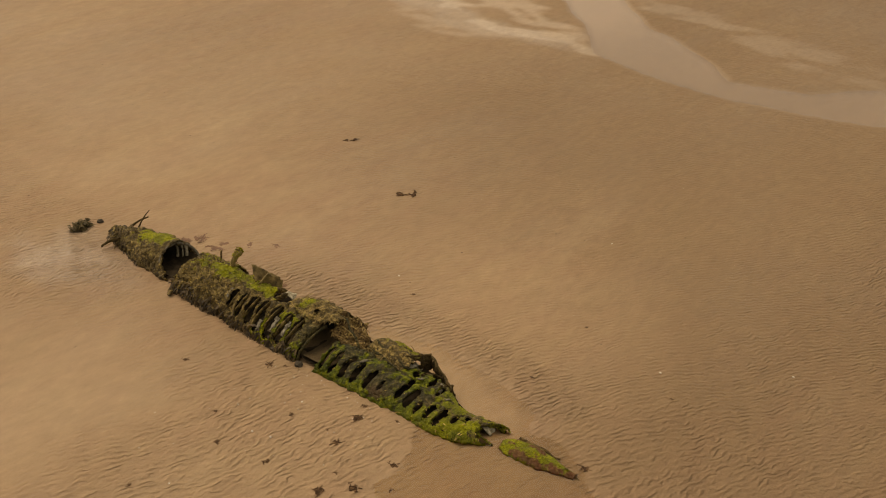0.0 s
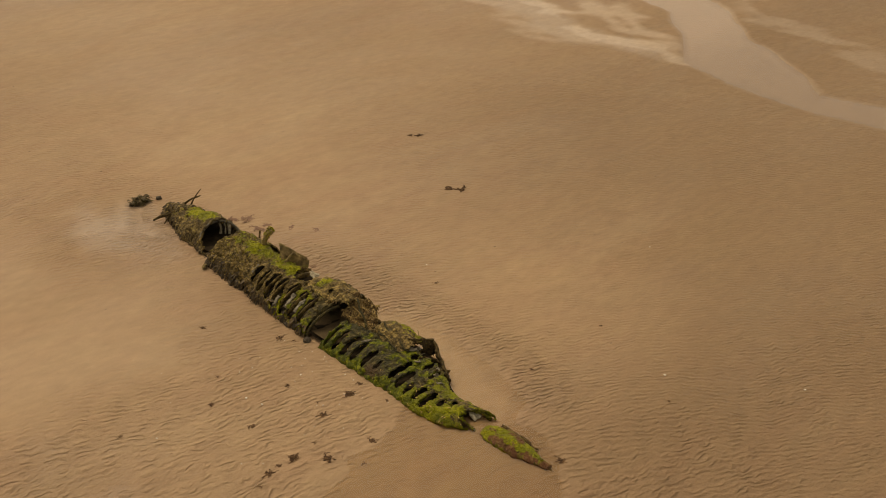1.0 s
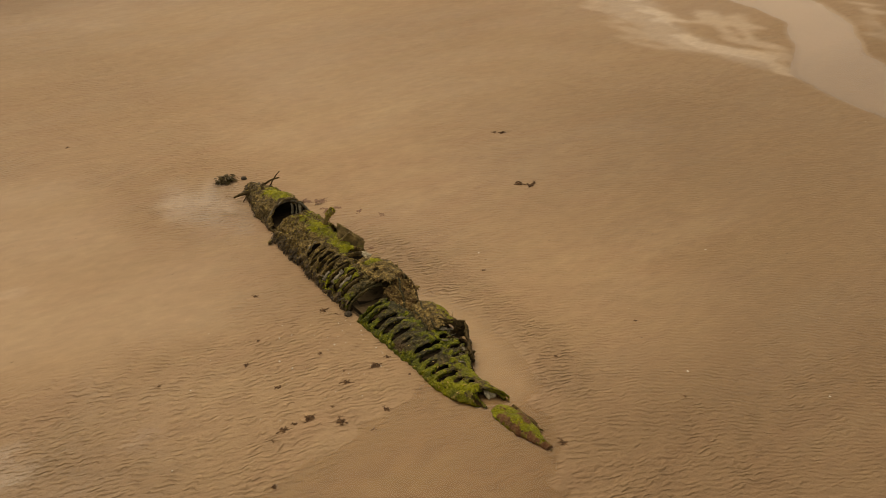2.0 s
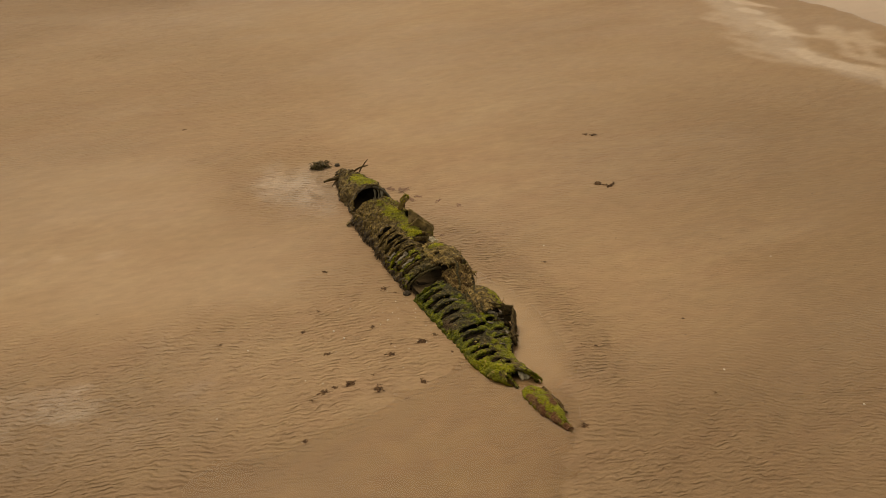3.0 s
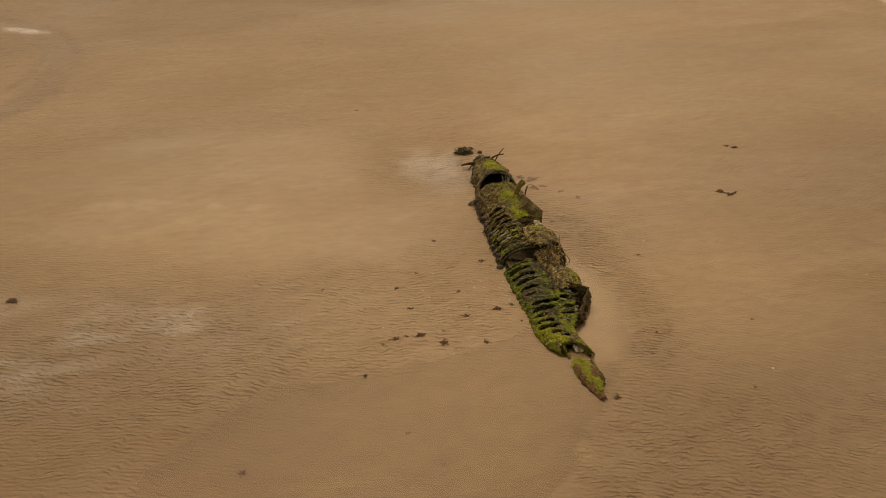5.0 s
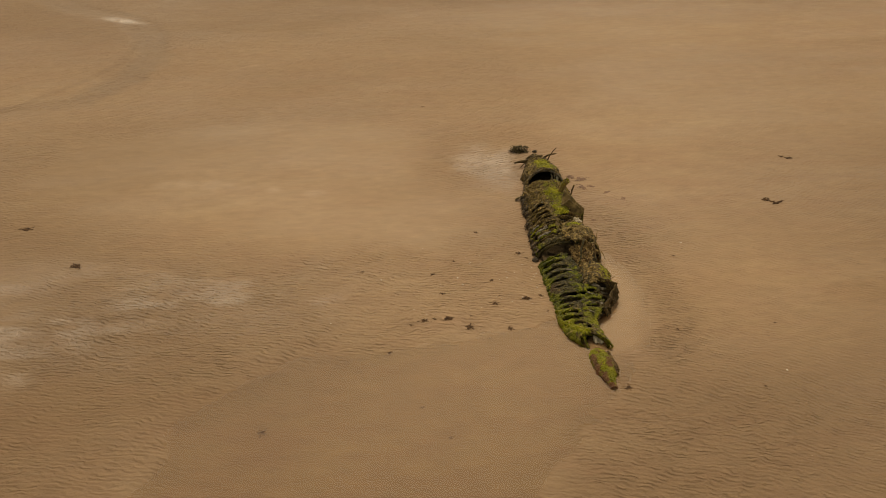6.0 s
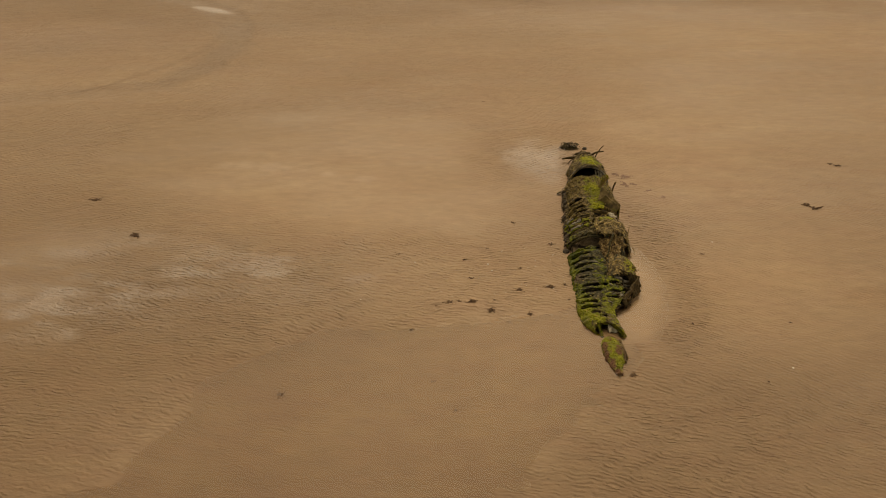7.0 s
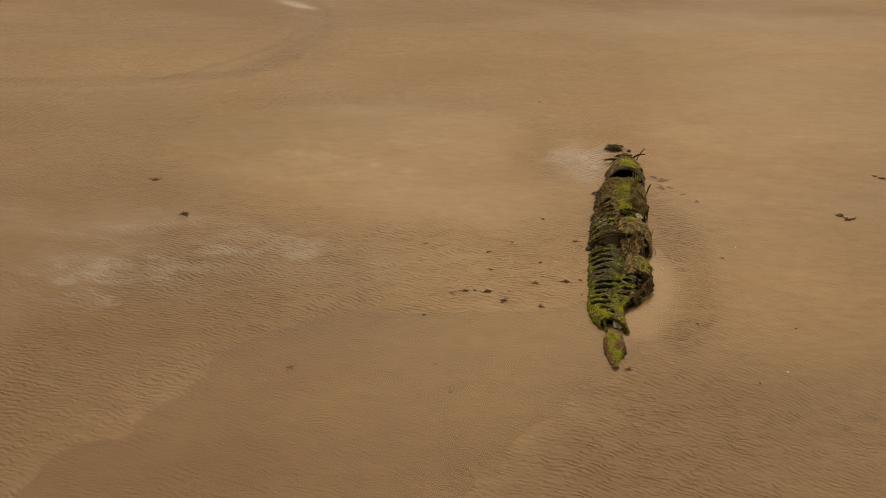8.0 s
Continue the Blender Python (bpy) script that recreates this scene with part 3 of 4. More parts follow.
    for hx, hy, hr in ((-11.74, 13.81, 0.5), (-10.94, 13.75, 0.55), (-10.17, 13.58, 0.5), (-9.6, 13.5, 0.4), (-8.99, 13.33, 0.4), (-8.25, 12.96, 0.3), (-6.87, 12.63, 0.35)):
        silt_sheen = np.maximum(silt_sheen, 0.13 * smooth(1.0, 0.1, np.hypot(x - hx, (y - hy) * 1.2) / hr + wob * 2.4))
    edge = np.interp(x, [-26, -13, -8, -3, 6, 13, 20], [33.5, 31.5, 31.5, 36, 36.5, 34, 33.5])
    # corner vignette painted into the sand colour, darker away from the wreck
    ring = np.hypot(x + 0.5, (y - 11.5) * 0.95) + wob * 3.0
    vignette = 0.85 * smooth(6.0, 15.5, ring) * (1 - 0.5 * smooth(0, 9, x) * smooth(9, 15, y)) * (1 - 0.55 * smooth(16, 22, y)) + 0.60 * smooth(4.0, -3.0, y + wob * 2)
    vignette += 0.28 * smooth(-2.5, -8, x + wob * 2) * smooth(8.5, 4.5, y + wob) * (1 - slick) + 0.30 * smooth(3, -2, y) * smooth(-1, 3, x) + 0.32 * smooth(3.5, 8.5, x + wob * 2) * smooth(19, 13, y)
    # real damp of runnel, bands and puddle, added to the painted vignette
    damp_vignette = np.clip(vignette + 0.42 * smooth(-1.0, 2.5, y - edge + wob * 2) * smooth(24, 16, x) + 0.16 * band + 0.85 * run * smooth(19.5, 25, y) * (0.8 + wob) + 0.9 * smooth(0.14, 0.05, path_near(x, y, [(-20.2, 21.5), (-19.0, 22.4), (-18.2, 23.1)])) + 0.35 * smooth(0.3, 0.1, path_near(x, y, [(-18.2, 23.1), (-16.6, 25.9), (-15.6, 28.4), (-15.4, 31.5)])) + 0.30 * slick + 0.7 * smooth(1.0, 0.3, np.hypot((x + 0.45) / 0.4, (y - 13.5) / 0.9) + wob) + 0.5 * flood * (1 - ch) + 0.6 * smooth(26.5, 29.5, x - 0.22 * y), 0, 1)
    damp_vignette = damp_vignette * (1 - 0.6 * smooth(-1.8, 1.8, near))
    return z, wet, rip, pale, silt_sheen, film, damp_vignette


def axis_steps(lo, hi, step, far, grow):
    mid = list(np.arange(lo, hi + step / 2, step))
    left, right, s = [], [], step
    while (mid[0] if not left else left[-1]) > -far:
        s *= grow
        left.append((mid[0] if not left else left[-1]) - s)
    s = step
    while (mid[-1] if not right else right[-1]) < far:
        s *= grow
        right.append((mid[-1] if not right else right[-1]) + s)
    return np.array(left[::-1] + mid + right)


def sheet(name, xs, ys, z, mat, attrs=None):
    nx, ny = len(xs), len(ys)
    gx, gy = np.meshgrid(xs, ys)
    co = np.stack([gx, gy, z], -1).reshape(-1, 3).astype(np.float32)
    i = np.arange((ny - 1) * nx).reshape(ny - 1, nx)[:, :-1].ravel()
    quads = np.stack([i, i + 1, i + nx + 1, i + nx], 1).astype(np.int32)
    me = bpy.data.meshes.new(name)
    me.vertices.add(len(co))
    me.vertices.foreach_set("co", co.ravel())
    me.loops.add(quads.size)
    me.loops.foreach_set("vertex_index", quads.ravel())
    me.polygons.add(len(quads))
    me.polygons.foreach_set("loop_start", np.arange(0, quads.size, 4, dtype=np.int32))
    me.polygons.foreach_set("use_smooth", np.ones(len(quads), dtype=bool))
    me.materials.append(mat)
    for key, values in (attrs or {}).items():
        a = me.attributes.new(key, "FLOAT", "POINT")
        a.data.foreach_set("value", values.ravel().astype(np.float32))
    me.update(calc_edges=True)
    return new(name, me)


xs, ys = axis_steps(-24, 29, 0.11, 2200, 1.035), axis_steps(-8, 37, 0.11, 2200, 1.035)
GX, GY = np.meshgrid(xs, ys)
gz, gwet, grip, gpale, gsilt_sheen, gfilm, gdamp_vignette = ground_fields(GX, GY)
tagged(sheet("ground", xs, ys, gz, SAND, {"wet": gwet, "ripple": grip, "pale": gpale, "silt_sheen": gsilt_sheen, "film": gfilm, "damp_vignette": gdamp_vignette}),
       "wet rippled brown tidal sand with shallow pools", "sand", kind="structure")


def ground_z(x, y):
    return float(ground_fields(np.array([x]), np.array([y]))[0][0])


px = np.linspace(-13, 2.2, 60)
py = np.linspace(-9, 7.8, 60)
tagged(sheet("water_pool", px, py, np.full((60, 60), WATER_Z), POOL_WATER), "shallow clear still tidal pool over brown sand", "water", kind="structure")
rx, ry = np.linspace(16, 60, 50), np.linspace(-45, 60, 90)
tagged(sheet("water_channel", rx, ry, np.full((90, 50), WATER_Z - 0.008), RIVER_WATER), "shallow pale tidal channel draining across the sand", "water", kind="structure")


# ---------------------------------------------------------------- the wreck: main hull
# rows: y, centre x, half width, height, base z
MAIN = [(2.30, -0.05, 0.25, 0.19, -0.08), (2.60, -0.06, 0.29, 0.21, -0.08), (2.95, -0.22, 0.36, 0.21, -0.07), (3.35, -0.29, 0.43, 0.21, -0.07), (3.70, -0.23, 0.52, 0.21, -0.06),
        (4.10, -0.06, 0.66, 0.22, -0.04), (4.60, 0.02, 0.74, 0.25, -0.03), (5.00, 0.04, 0.78, 0.27, -0.02), (6.00, 0.06, 0.81, 0.30, -0.02), (6.80, 0.07, 0.82, 0.40, -0.02), (7.40, 0.09, 0.82, 0.54, -0.02),
        (8.20, 0.12, 0.82, 0.60, -0.02), (9.20, 0.15, 0.81, 0.63, -0.02), (10.2, 0.18, 0.77, 0.64, -0.02), (11.3, 0.20, 0.70, 0.61, -0.02), (12.1, 0.22, 0.66, 0.58, -0.02)]
SLOTS = [6.62, 6.38, 6.10, 5.80, 5.46, 5.13, 4.70, 4.43, 4.17, 3.90, 3.64, 3.36, 3.14]

HIGH_SLOTS = [9.54, 9.25, 8.95, 8.64, 8.28, 7.93, 7.62]


def moss_main(p):
    x, y, z = p
    n = rnd_noise(p, 1.6, 40) * 0.5 + rnd_noise(p, 5.5, 45) * 0.5
    crest = 0.88 * math.exp(-((x - 0.28) / 0.36) ** 2) * float(np.interp(y, [8.2, 8.7, 9.8, 11.0, 11.5], [0.0, 0.9, 1.0, 0.85, 0.6]))
    low = float(np.interp(y, [2.3, 2.7, 3.2, 4.6, 5.6, 6.6, 7.2, 8.2, 9.0], [0.8, 0.8, 1.0, 0.9, 0.85, 0.85, 0.6, 0.6, 0.0])) * float(np.interp(x, [-0.8, -0.6, -0.48, -0.2, 0.3, 0.6], [1.0, 0.95, 0.55, 0.30, 0.42, 0.3] if y > 4.0 else [1.0, 1.0, 0.85, 0.65, 0.6, 0.4]))
    return max(0.0, min(1.0, max(crest, low) + n * (0.9 if max(crest, low) > 0.15 else 0.1) - 0.9 * rust_main(p)))


def rust_main(p):
    return max(0.0, math.exp(-((p[1] - 5.15) / 0.25) ** 2 - ((p[0] + 0.66) / 0.13) ** 2) * 1.0)


def ragged(v, seed, amp=0.06):
    return amp * (noise.noise(Vector((v * 5.0, seed, 0.3))) + 0.5 * noise.noise(Vector((v * 14.0, seed, 2.3))))


def keep_main(y, d, p):
    e = ragged(d / 40, 1.0, 0.10)
    if y > 11.40 + e * 0.3 + 0.12 * ((d - 95) / 85) ** 2:
        return False
    if y > 9.72:
        # a torn patch and two small holes in the flank
        for hy, hd, r in ((11.25, 148, 0.055), (10.75, 158, 0.06), (11.5, 122, 0.04)):
            if math.hypot(y - hy, radians(d - hd) * 0.8) < r:
                return False
        return (64 + 60 * ragged(y, 9.0, 0.06) if y < 10.38 else 4) < d < 178
    if y > 7.28 + ragged(d / 35, 2.0, 0.10):
        for k, sy in enumerate(HIGH_SLOTS):
            lo, hi = ((112, 150), (109, 157), (106, 163), (104, 166), (102, 167), (104, 168), (100, 160))[k]
            mid, half = (lo + hi) / 2, (hi - lo) / 2
            wide = (0.085, 0.105, 0.115, 0.125, 0.135, 0.12, 0.11)[k]
            if ((y - sy - 0.10 * math.sin(radians(d)) + 0.06) / wide) ** 2 + abs((d - mid) / half) ** 4 < 1 + 2.5 * ragged(d / 20 + sy, 8.0):
                return False
        right = np.interp(y, [7.3, 8.7, 8.95, 9.72], [98, 96, 68, 64]) + 100 * ragged(y, 9.0, 0.06)
        return d > right
    return d > 168 + 100 * ragged(y, 2.0) and y > 7.3


def dry_attrs(verts, moss_of, rust_of):
    return {**add_attrs(verts, moss_of, rust_of), "deep": [0.0] * len(verts)}


def add_attrs(verts, moss_of, rust_of):
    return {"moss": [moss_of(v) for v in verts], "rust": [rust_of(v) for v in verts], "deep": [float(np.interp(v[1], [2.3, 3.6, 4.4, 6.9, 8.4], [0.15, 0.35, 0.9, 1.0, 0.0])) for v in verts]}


rng = random.Random(7)
hull = thing("submarine_hull_wreck", "rusted midget submarine hull, weed-covered, half-buried in wet sand", "wreck")
v_main, f_main = shell_sheet(MAIN, 7.3, 12.1, 4, 186, keep_main, 0.033, 0.055, 1.0)
v, f = thicken(v_main, f_main, 0.022)
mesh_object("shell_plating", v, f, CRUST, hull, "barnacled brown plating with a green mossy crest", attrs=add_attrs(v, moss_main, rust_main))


# the low, mossy near half with its oval slots
def keep_low(y, d, p):
    if y > 6.72 + ragged(d / 40, 3.0, 0.08) or y < 2.40:
        return False
    for k, sy in enumerate(SLOTS):
        half = (0.075, 0.08, 0.08, 0.085, 0.08, 0.05, 0.085, 0.085, 0.07, 0.09, 0.085, 0.055, 0.045)[k]
        mid = (137, 135, 133, 132, 131, 130, 112, 124, 134, 124, 114, 96, 80)[k]
        wide = (27, 29, 29, 27, 26, 13, 29, 29, 18, 24, 33, 24, 20)[k]
        if ((y - sy - 0.012 * math.sin(d / 9)) / half) ** 2 + abs((d - mid) / wide) ** 2.6 < 1 + 1.2 * ragged(d / 20 + sy, 8.0):
            return False
    if y < float(np.interp(d, [0, 60, 95, 140, 180], [2.36, 2.66, 2.84, 2.78, 2.62])) + ragged(d / 30, 44.0, 0.07):
        return False
    for hy, hd, ry, rd in ((4.07, 74, 0.075, 14), (4.37, 68, 0.065, 13), (4.80, 72, 0.08, 11), (5.28, 78, 0.07, 9)):
        if ((y - hy) / ry) ** 2 + ((d - hd) / rd) ** 2 < 1 + 2 * ragged(d / 15 + hy, 28.0):
            return False
    top = np.interp(y, [2.6, 3.2, 3.6, 4.4, 5.2, 6.0, 6.8], [6, 8, 40, 52, 62, 86, 96]) + 120 * ragged(y, 6.0, 0.07)
    return d > top


v_low, f_low = shell_sheet(MAIN, 2.34, 6.8, 4, 184, keep_low, 0.026, 0.046, 5.0)
v, f = thicken(v_low, f_low, 0.028)
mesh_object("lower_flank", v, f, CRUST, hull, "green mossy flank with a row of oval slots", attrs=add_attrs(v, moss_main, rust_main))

# silt lying in the hull, coloured near black to carry the interior shade
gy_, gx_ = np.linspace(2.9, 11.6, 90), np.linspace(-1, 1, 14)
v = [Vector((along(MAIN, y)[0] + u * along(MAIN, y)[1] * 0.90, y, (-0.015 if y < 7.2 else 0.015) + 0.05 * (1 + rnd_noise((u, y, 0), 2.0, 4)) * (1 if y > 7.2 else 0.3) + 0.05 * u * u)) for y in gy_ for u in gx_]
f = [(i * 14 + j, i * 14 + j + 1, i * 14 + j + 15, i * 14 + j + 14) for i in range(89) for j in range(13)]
mesh_object("shaded_silt_bed", v, f, SHADED_SILT, hull, "silt floor coloured dark for the shade inside the hull")
gy2 = np.linspace(6.45, 8.0, 24)
v = [Vector((along(MAIN, y)[0] + u * along(MAIN, y)[1] * 0.86, y, 0.075 + 0.012 * rnd_noise((u, y, 0), 3.0, 14) + 0.05 * u * u)) for y in gy2 for u in gx_]
f = [(i * 14 + j, i * 14 + j + 1, i * 14 + j + 15, i * 14 + j + 14) for i in range(23) for j in range(13)]
mesh_object("silt_pool", v, f, SILT, hull, "smooth brown silt lying in the breach")
# ring frames, seen through the slots, and pale worn strips between them
for k, y in enumerate((9.62, 9.39, 9.10, 8.80, 8.46, 8.10, 7.77, 7.46)):
    v, f = rib_arc(MAIN, y, (30, 30, 30, 60, 86, 88, 88, 84)[k], 176, 0.11, 0.022, -0.10, k * 3.1)
    mesh_object("rib", v, f, PALE_CRUST, hull, attrs=dry_attrs(v, lambda p: 0.35 if p[2] < 0.25 else 0.0, lambda p: 0.0))
for k, (y, lo, hi, wide) in enumerate(((9.68, 116, 134, 0.045), (8.52, 140, 160, 0.05), (8.16, 122, 150, 0.045), (7.82, 118, 146, 0.05))):
    def lean_strip(yy, d, p, y=y, wide=wide, lo=lo, hi=hi):
        return abs(yy - y - 0.10 * math.sin(radians(d)) + 0.06) < wide * (0.75 + 4 * ragged(d / 18, y, 0.12)) and lo < d < hi
    OUT = [(r[0], r[1], r[2] + 0.022, r[3] + 0.022, r[4]) for r in MAIN]
    v, f = shell_sheet(OUT, y - 0.2, y + 0.25, lo - 4, hi + 4, lean_strip, 0.022, 0.03, 1.0)
    if f:
        v, f = thicken(v, f, 0.02)
        mesh_object("plate_remnant", v, f, PALE, hull, "pale grey worn plate remnant")
for k, y in enumerate((6.70, 6.50, 6.24, 5.95, 5.63, 5.30, 4.90, 4.56, 4.30, 4.03, 3.77)):
    v, f = rib_arc(MAIN, y, 96, 176, 0.10, 0.022, 0.0, 30 + k * 2.3)
    mesh_object("rib", v, f, CRUST, hull, attrs=add_attrs(v, moss_main, lambda p: 0.0))
v, f = bar(line((0.02, 12.0, 0.0), (-0.02, 3.2, -0.09), 30, 0.0, 0.03, 4), 0.09, 0.10, 3)
mesh_object("keelson", v, f, CRUST, hull, attrs=add_attrs(v, lambda p: 0.0, lambda p: 0.3))

# the right-hand side: torn casing sections standing up
T1 = [(6.95, 0.36, 0.56, 0.60, 0.0), (7.3, 0.38, 0.58, 0.67, 0.0), (7.8, 0.40, 0.56, 0.69, 0.0), (8.2, 0.40, 0.50, 0.62, 0.0), (8.45, 0.38, 0.38, 0.48, 0.0)]


def keep_t1(y, d, p):
    if math.hypot(y - 7.52, radians(d - 108) * 0.6) < 0.075:
        return False
    left = np.interp(y, [6.95, 7.4, 8.4], [112, 132, 128]) + 160 * ragged(y, 12.0, 0.06)
    return -6 < d < left and y > 7.0 + ragged(d / 30, 15.0, 0.12)


v_t1, f_t1 = shell_sheet(T1, 6.9, 8.45, -8, 140, keep_t1, 0.035, 0.045, 11.0)
v, f = thicken(v_t1, f_t1, 0.025)
mesh_object("casing_section", v, f, PALE_CRUST, hull, "torn arched casing section crusted with weed",
            attrs=dry_attrs(v, lambda p: 0.75 * math.exp(-((p[1] - 7.95) / 0.3) ** 2 - ((p[0] - 0.35) / 0.35) ** 2), lambda p: 0.0))
v, f = plate(((0.06, 6.98, 0.36), (0.26, 6.02, 0.10), (0.76, 6.56, 0.48), (0.56, 7.10, 0.64)), 0.06, 0.085, 20, 21.0)
v_pan, f_pan = v, f
mesh_object("standing_panel", v, f, PALE_CRUST, hull, "brown crusted upright plate", attrs=dry_attrs(v, lambda p: 0.0, lambda p: 0.25))
v, f = plate(((0.72, 6.58, 0.46), (0.28, 6.04, 0.08), (0.42, 6.10, -0.04), (0.80, 6.60, -0.04)), 0.04, 0.04, 10, 22.0)
mesh_object("standing_panel", v, f, CRUST, hull, attrs=add_attrs(v, lambda p: 0.0, lambda p: 0.25))
v, f = plate(((0.30, 6.96, 0.40), (0.80, 6.92, 0.36), (0.74, 7.18, 0.55), (0.30, 7.20, 0.60)), 0.03, 0.03, 8, 23.0)
mesh_object("bent_plate", v, f, CRUST, hull, attrs=add_attrs(v, lambda p: 0.35, lambda p: 0.0))
T2 = [(4.95, 0.48, 0.42, 0.34, 0.0), (5.3, 0.50, 0.42, 0.41, 0.0), (5.7, 0.50, 0.42, 0.44, 0.0), (6.05, 0.48, 0.38, 0.40, 0.0), (6.15, 0.48, 0.30, 0.32, 0.0)]


def keep_t2(y, d, p):
    left = 158 + 160 * ragged(y, 17.0, 0.09)
    if y < 5.72 + ragged(d / 20, 18.0, 0.2) and d < 34:
        return False
    return d < left and y > 5.05 + ragged(d / 30, 19.0, 0.14)


v_t2, f_t2 = shell_sheet(T2, 4.95, 6.15, -8, 172, keep_t2, 0.033, 0.045, 14.0)
v, f = thicken(v_t2, f_t2, 0.025)
mesh_object("casing_section", v, f, PALE_CRUST, hull, "torn arched casing section crusted with weed",
            attrs=dry_attrs(v, lambda p: 0.6 * math.exp(-((p[0] - 0.75) / 0.25) ** 2), lambda p: 0.0))
# upright holed panels: a cross frame and the stump of the right-hand wall
PANELS = ((((0.34, 5.16, -0.02), (0.93, 4.84, -0.04), (0.90, 4.88, 0.34), (0.40, 5.18, 0.44)), ((0.36, 0.50, 0.20, 0.22),)),
          (((0.92, 4.86, -0.05), (0.44, 3.96, -0.07), (0.36, 3.98, 0.16), (0.84, 4.88, 0.33)), ((0.62, 0.45, 0.10, 0.24), (0.84, 0.50, 0.07, 0.2))),
          (((0.30, 4.72, 0.16), (0.74, 4.42, -0.04), (0.70, 4.40, 0.10), (0.30, 4.68, 0.27)), ()),
          (((0.22, 4.26, 0.14), (0.58, 4.08, -0.05), (0.54, 4.04, 0.08), (0.22, 4.20, 0.22)), ()))
dark_spots = []
for k, (c, holes) in enumerate(PANELS):
    # shade on the panels' near faces is put into this dark colour
    v, f = plate(c, 0.045, 0.055, 18, 33.0 + k * 4, holes)
    dark_spots += samples(v, f, (130, 150, 50, 50)[k], lambda p: 1.0, rng)
    mesh_object("broken_frame", v, f, DARK_IRON, hull, "holed upright remains of the casing frame, coloured dark for shade", attrs=add_attrs(v, lambda p: 0.25, lambda p: 0.0))
# first three flakes are added as painted pool glint, the last is pale plate
for k, (x, y, z, s, lean) in enumerate(((0.65, 5.07, 0.05, 0.13, 0.04), (0.34, 4.22, 0.0, 0.09, 0.02), (-0.02, 2.76, 0.0, 0.12, 0.06), (0.65, 8.75, 0.37, 0.12, 0.05))):
    v, f = plate(((x - s, y + s * 0.9, z + lean), (x + s * 0.6, y + s, z + lean), (x + s, y - s * 0.6, z - lean), (x - s * 0.6, y - s, z - lean)), 0.02, 0.05, 8, 50 + k)
    mesh_object("plate_remnant", v, f, WHITE, hull, "chalky white flake, mostly standing for sky-bright pool water")
for k, (x, y, z, sx, sy) in enumerate(((0.22, 4.58, 0.235, 0.11, 0.07), (0.32, 4.20, 0.165, 0.10, 0.06), (0.40, 5.02, 0.245, 0.10, 0.08), (0.06, 3.84, 0.15, 0.09, 0.06), (-0.16, 5.88, 0.29, 0.10, 0.05))):
    v, f = plate(((x - sx, y + sy, z + 0.03), (x + sx, y + sy * 0.6, z - 0.03), (x + sx * 0.8, y - sy, z - 0.03), (x - sx * 0.9, y - sy * 0.7, z + 0.03)), 0.02, 0.045, 8, 90 + k)
    mesh_object("plate_remnant", v, f, PALE, hull, "pale grey worn plate remnant")
# thick rim of the mouth at the narrow end
v, f = rib_arc(MAIN, 2.48, 4, 178, 0.07, 0.05, 0.40, 23.0)
v_ring, f_ring = v, f
mesh_object("end_ring", v, f, CRUST, hull, "dark mossy rim of the open end", attrs=add_attrs(v, lambda p: 0.45, lambda p: 0.0))

# the open box beside the crest
BOX = (((0.27, 9.38, 0.62), (0.74, 9.14, 0.20), (0.95, 9.27, 0.44), (0.50, 9.30, 0.80)),
       ((0.30, 9.48, 0.50), (0.76, 9.34, 0.10), (0.98, 9.38, 0.45), (0.43, 9.74, 0.94)),
       ((0.94, 9.36, 0.02), (0.92, 9.80, 0.05), (0.84, 9.72, 0.44), (0.97, 9.38, 0.38)))
for k, c in enumerate(BOX):
    v, f = plate(c, 0.025, 0.018, 10, 60 + k)
    mesh_object("box_plate", v, f, TAN, hull, "thin brown plate of an open box", attrs=add_attrs(v, lambda p: 0.7 if p[2] < 0.4 else 0.1, lambda p: 0.0))
v, f = bar([(0.38, 10.50, 0.44), (0.44, 10.46, 0.57), (0.50, 10.42, 0.72), (0.57, 10.38, 0.86), (0.60, 10.34, 0.94), (0.66, 10.32, 1.0)], 0.17, 0.13, 71.0, 0.9, 0.6)
mesh_object("bent_post", v, f, TAN, hull, "mossy bent upright post", attrs=add_attrs(v, lambda p: 0.8 if p[2] > 0.85 else 0.25, lambda p: 0.0))
spots = samples(v, f, 260, lambda p: 1.0, rng)
v, f = tufts([q for q in spots if q[0].z > 0.80], 0.03, rng)
tagged(mesh_object("moss_cover", v, f, MOSS, hull, "bright yellow-green moss"), kind="stuff")
v, f = fronds(spots, 0.08, 0.016, rng, 0.8, 0.4)
tagged(mesh_object("weed_cover", v, f, WEED, hull, "short hanging brown seaweed"), kind="stuff")
v, f = bar(line((0.94, 11.35, 0.02), (1.08, 11.5, 0.36), 5, 0, 0.02), 0.05, 0.05, 5)
mesh_object("short_rod", v, f, CRUST, hull, attrs=add_attrs(v, lambda p: 0.0, lambda p: 0.2))
v, f = plate(((-0.62, 11.46, 0.02), (-0.62, 11.32, 0.06), (-0.76, 11.26, 0.01), (-0.74, 11.36, -0.02)), 0.03, 0.02, 6, 73.0)
mesh_object("loose_corner_plate", v, f, CRUST, hull, attrs=add_attrs(v, lambda p: 0.0, lambda p: 0.0))
v, f = rib_arc(MAIN, 7.27, 84, 177, 0.06, 0.03, -0.06, 77.0)
mesh_object("mouth_rim", v, f, CRUST, hull, attrs=add_attrs(v, lambda p: 0.0, lambda p: 0.0))
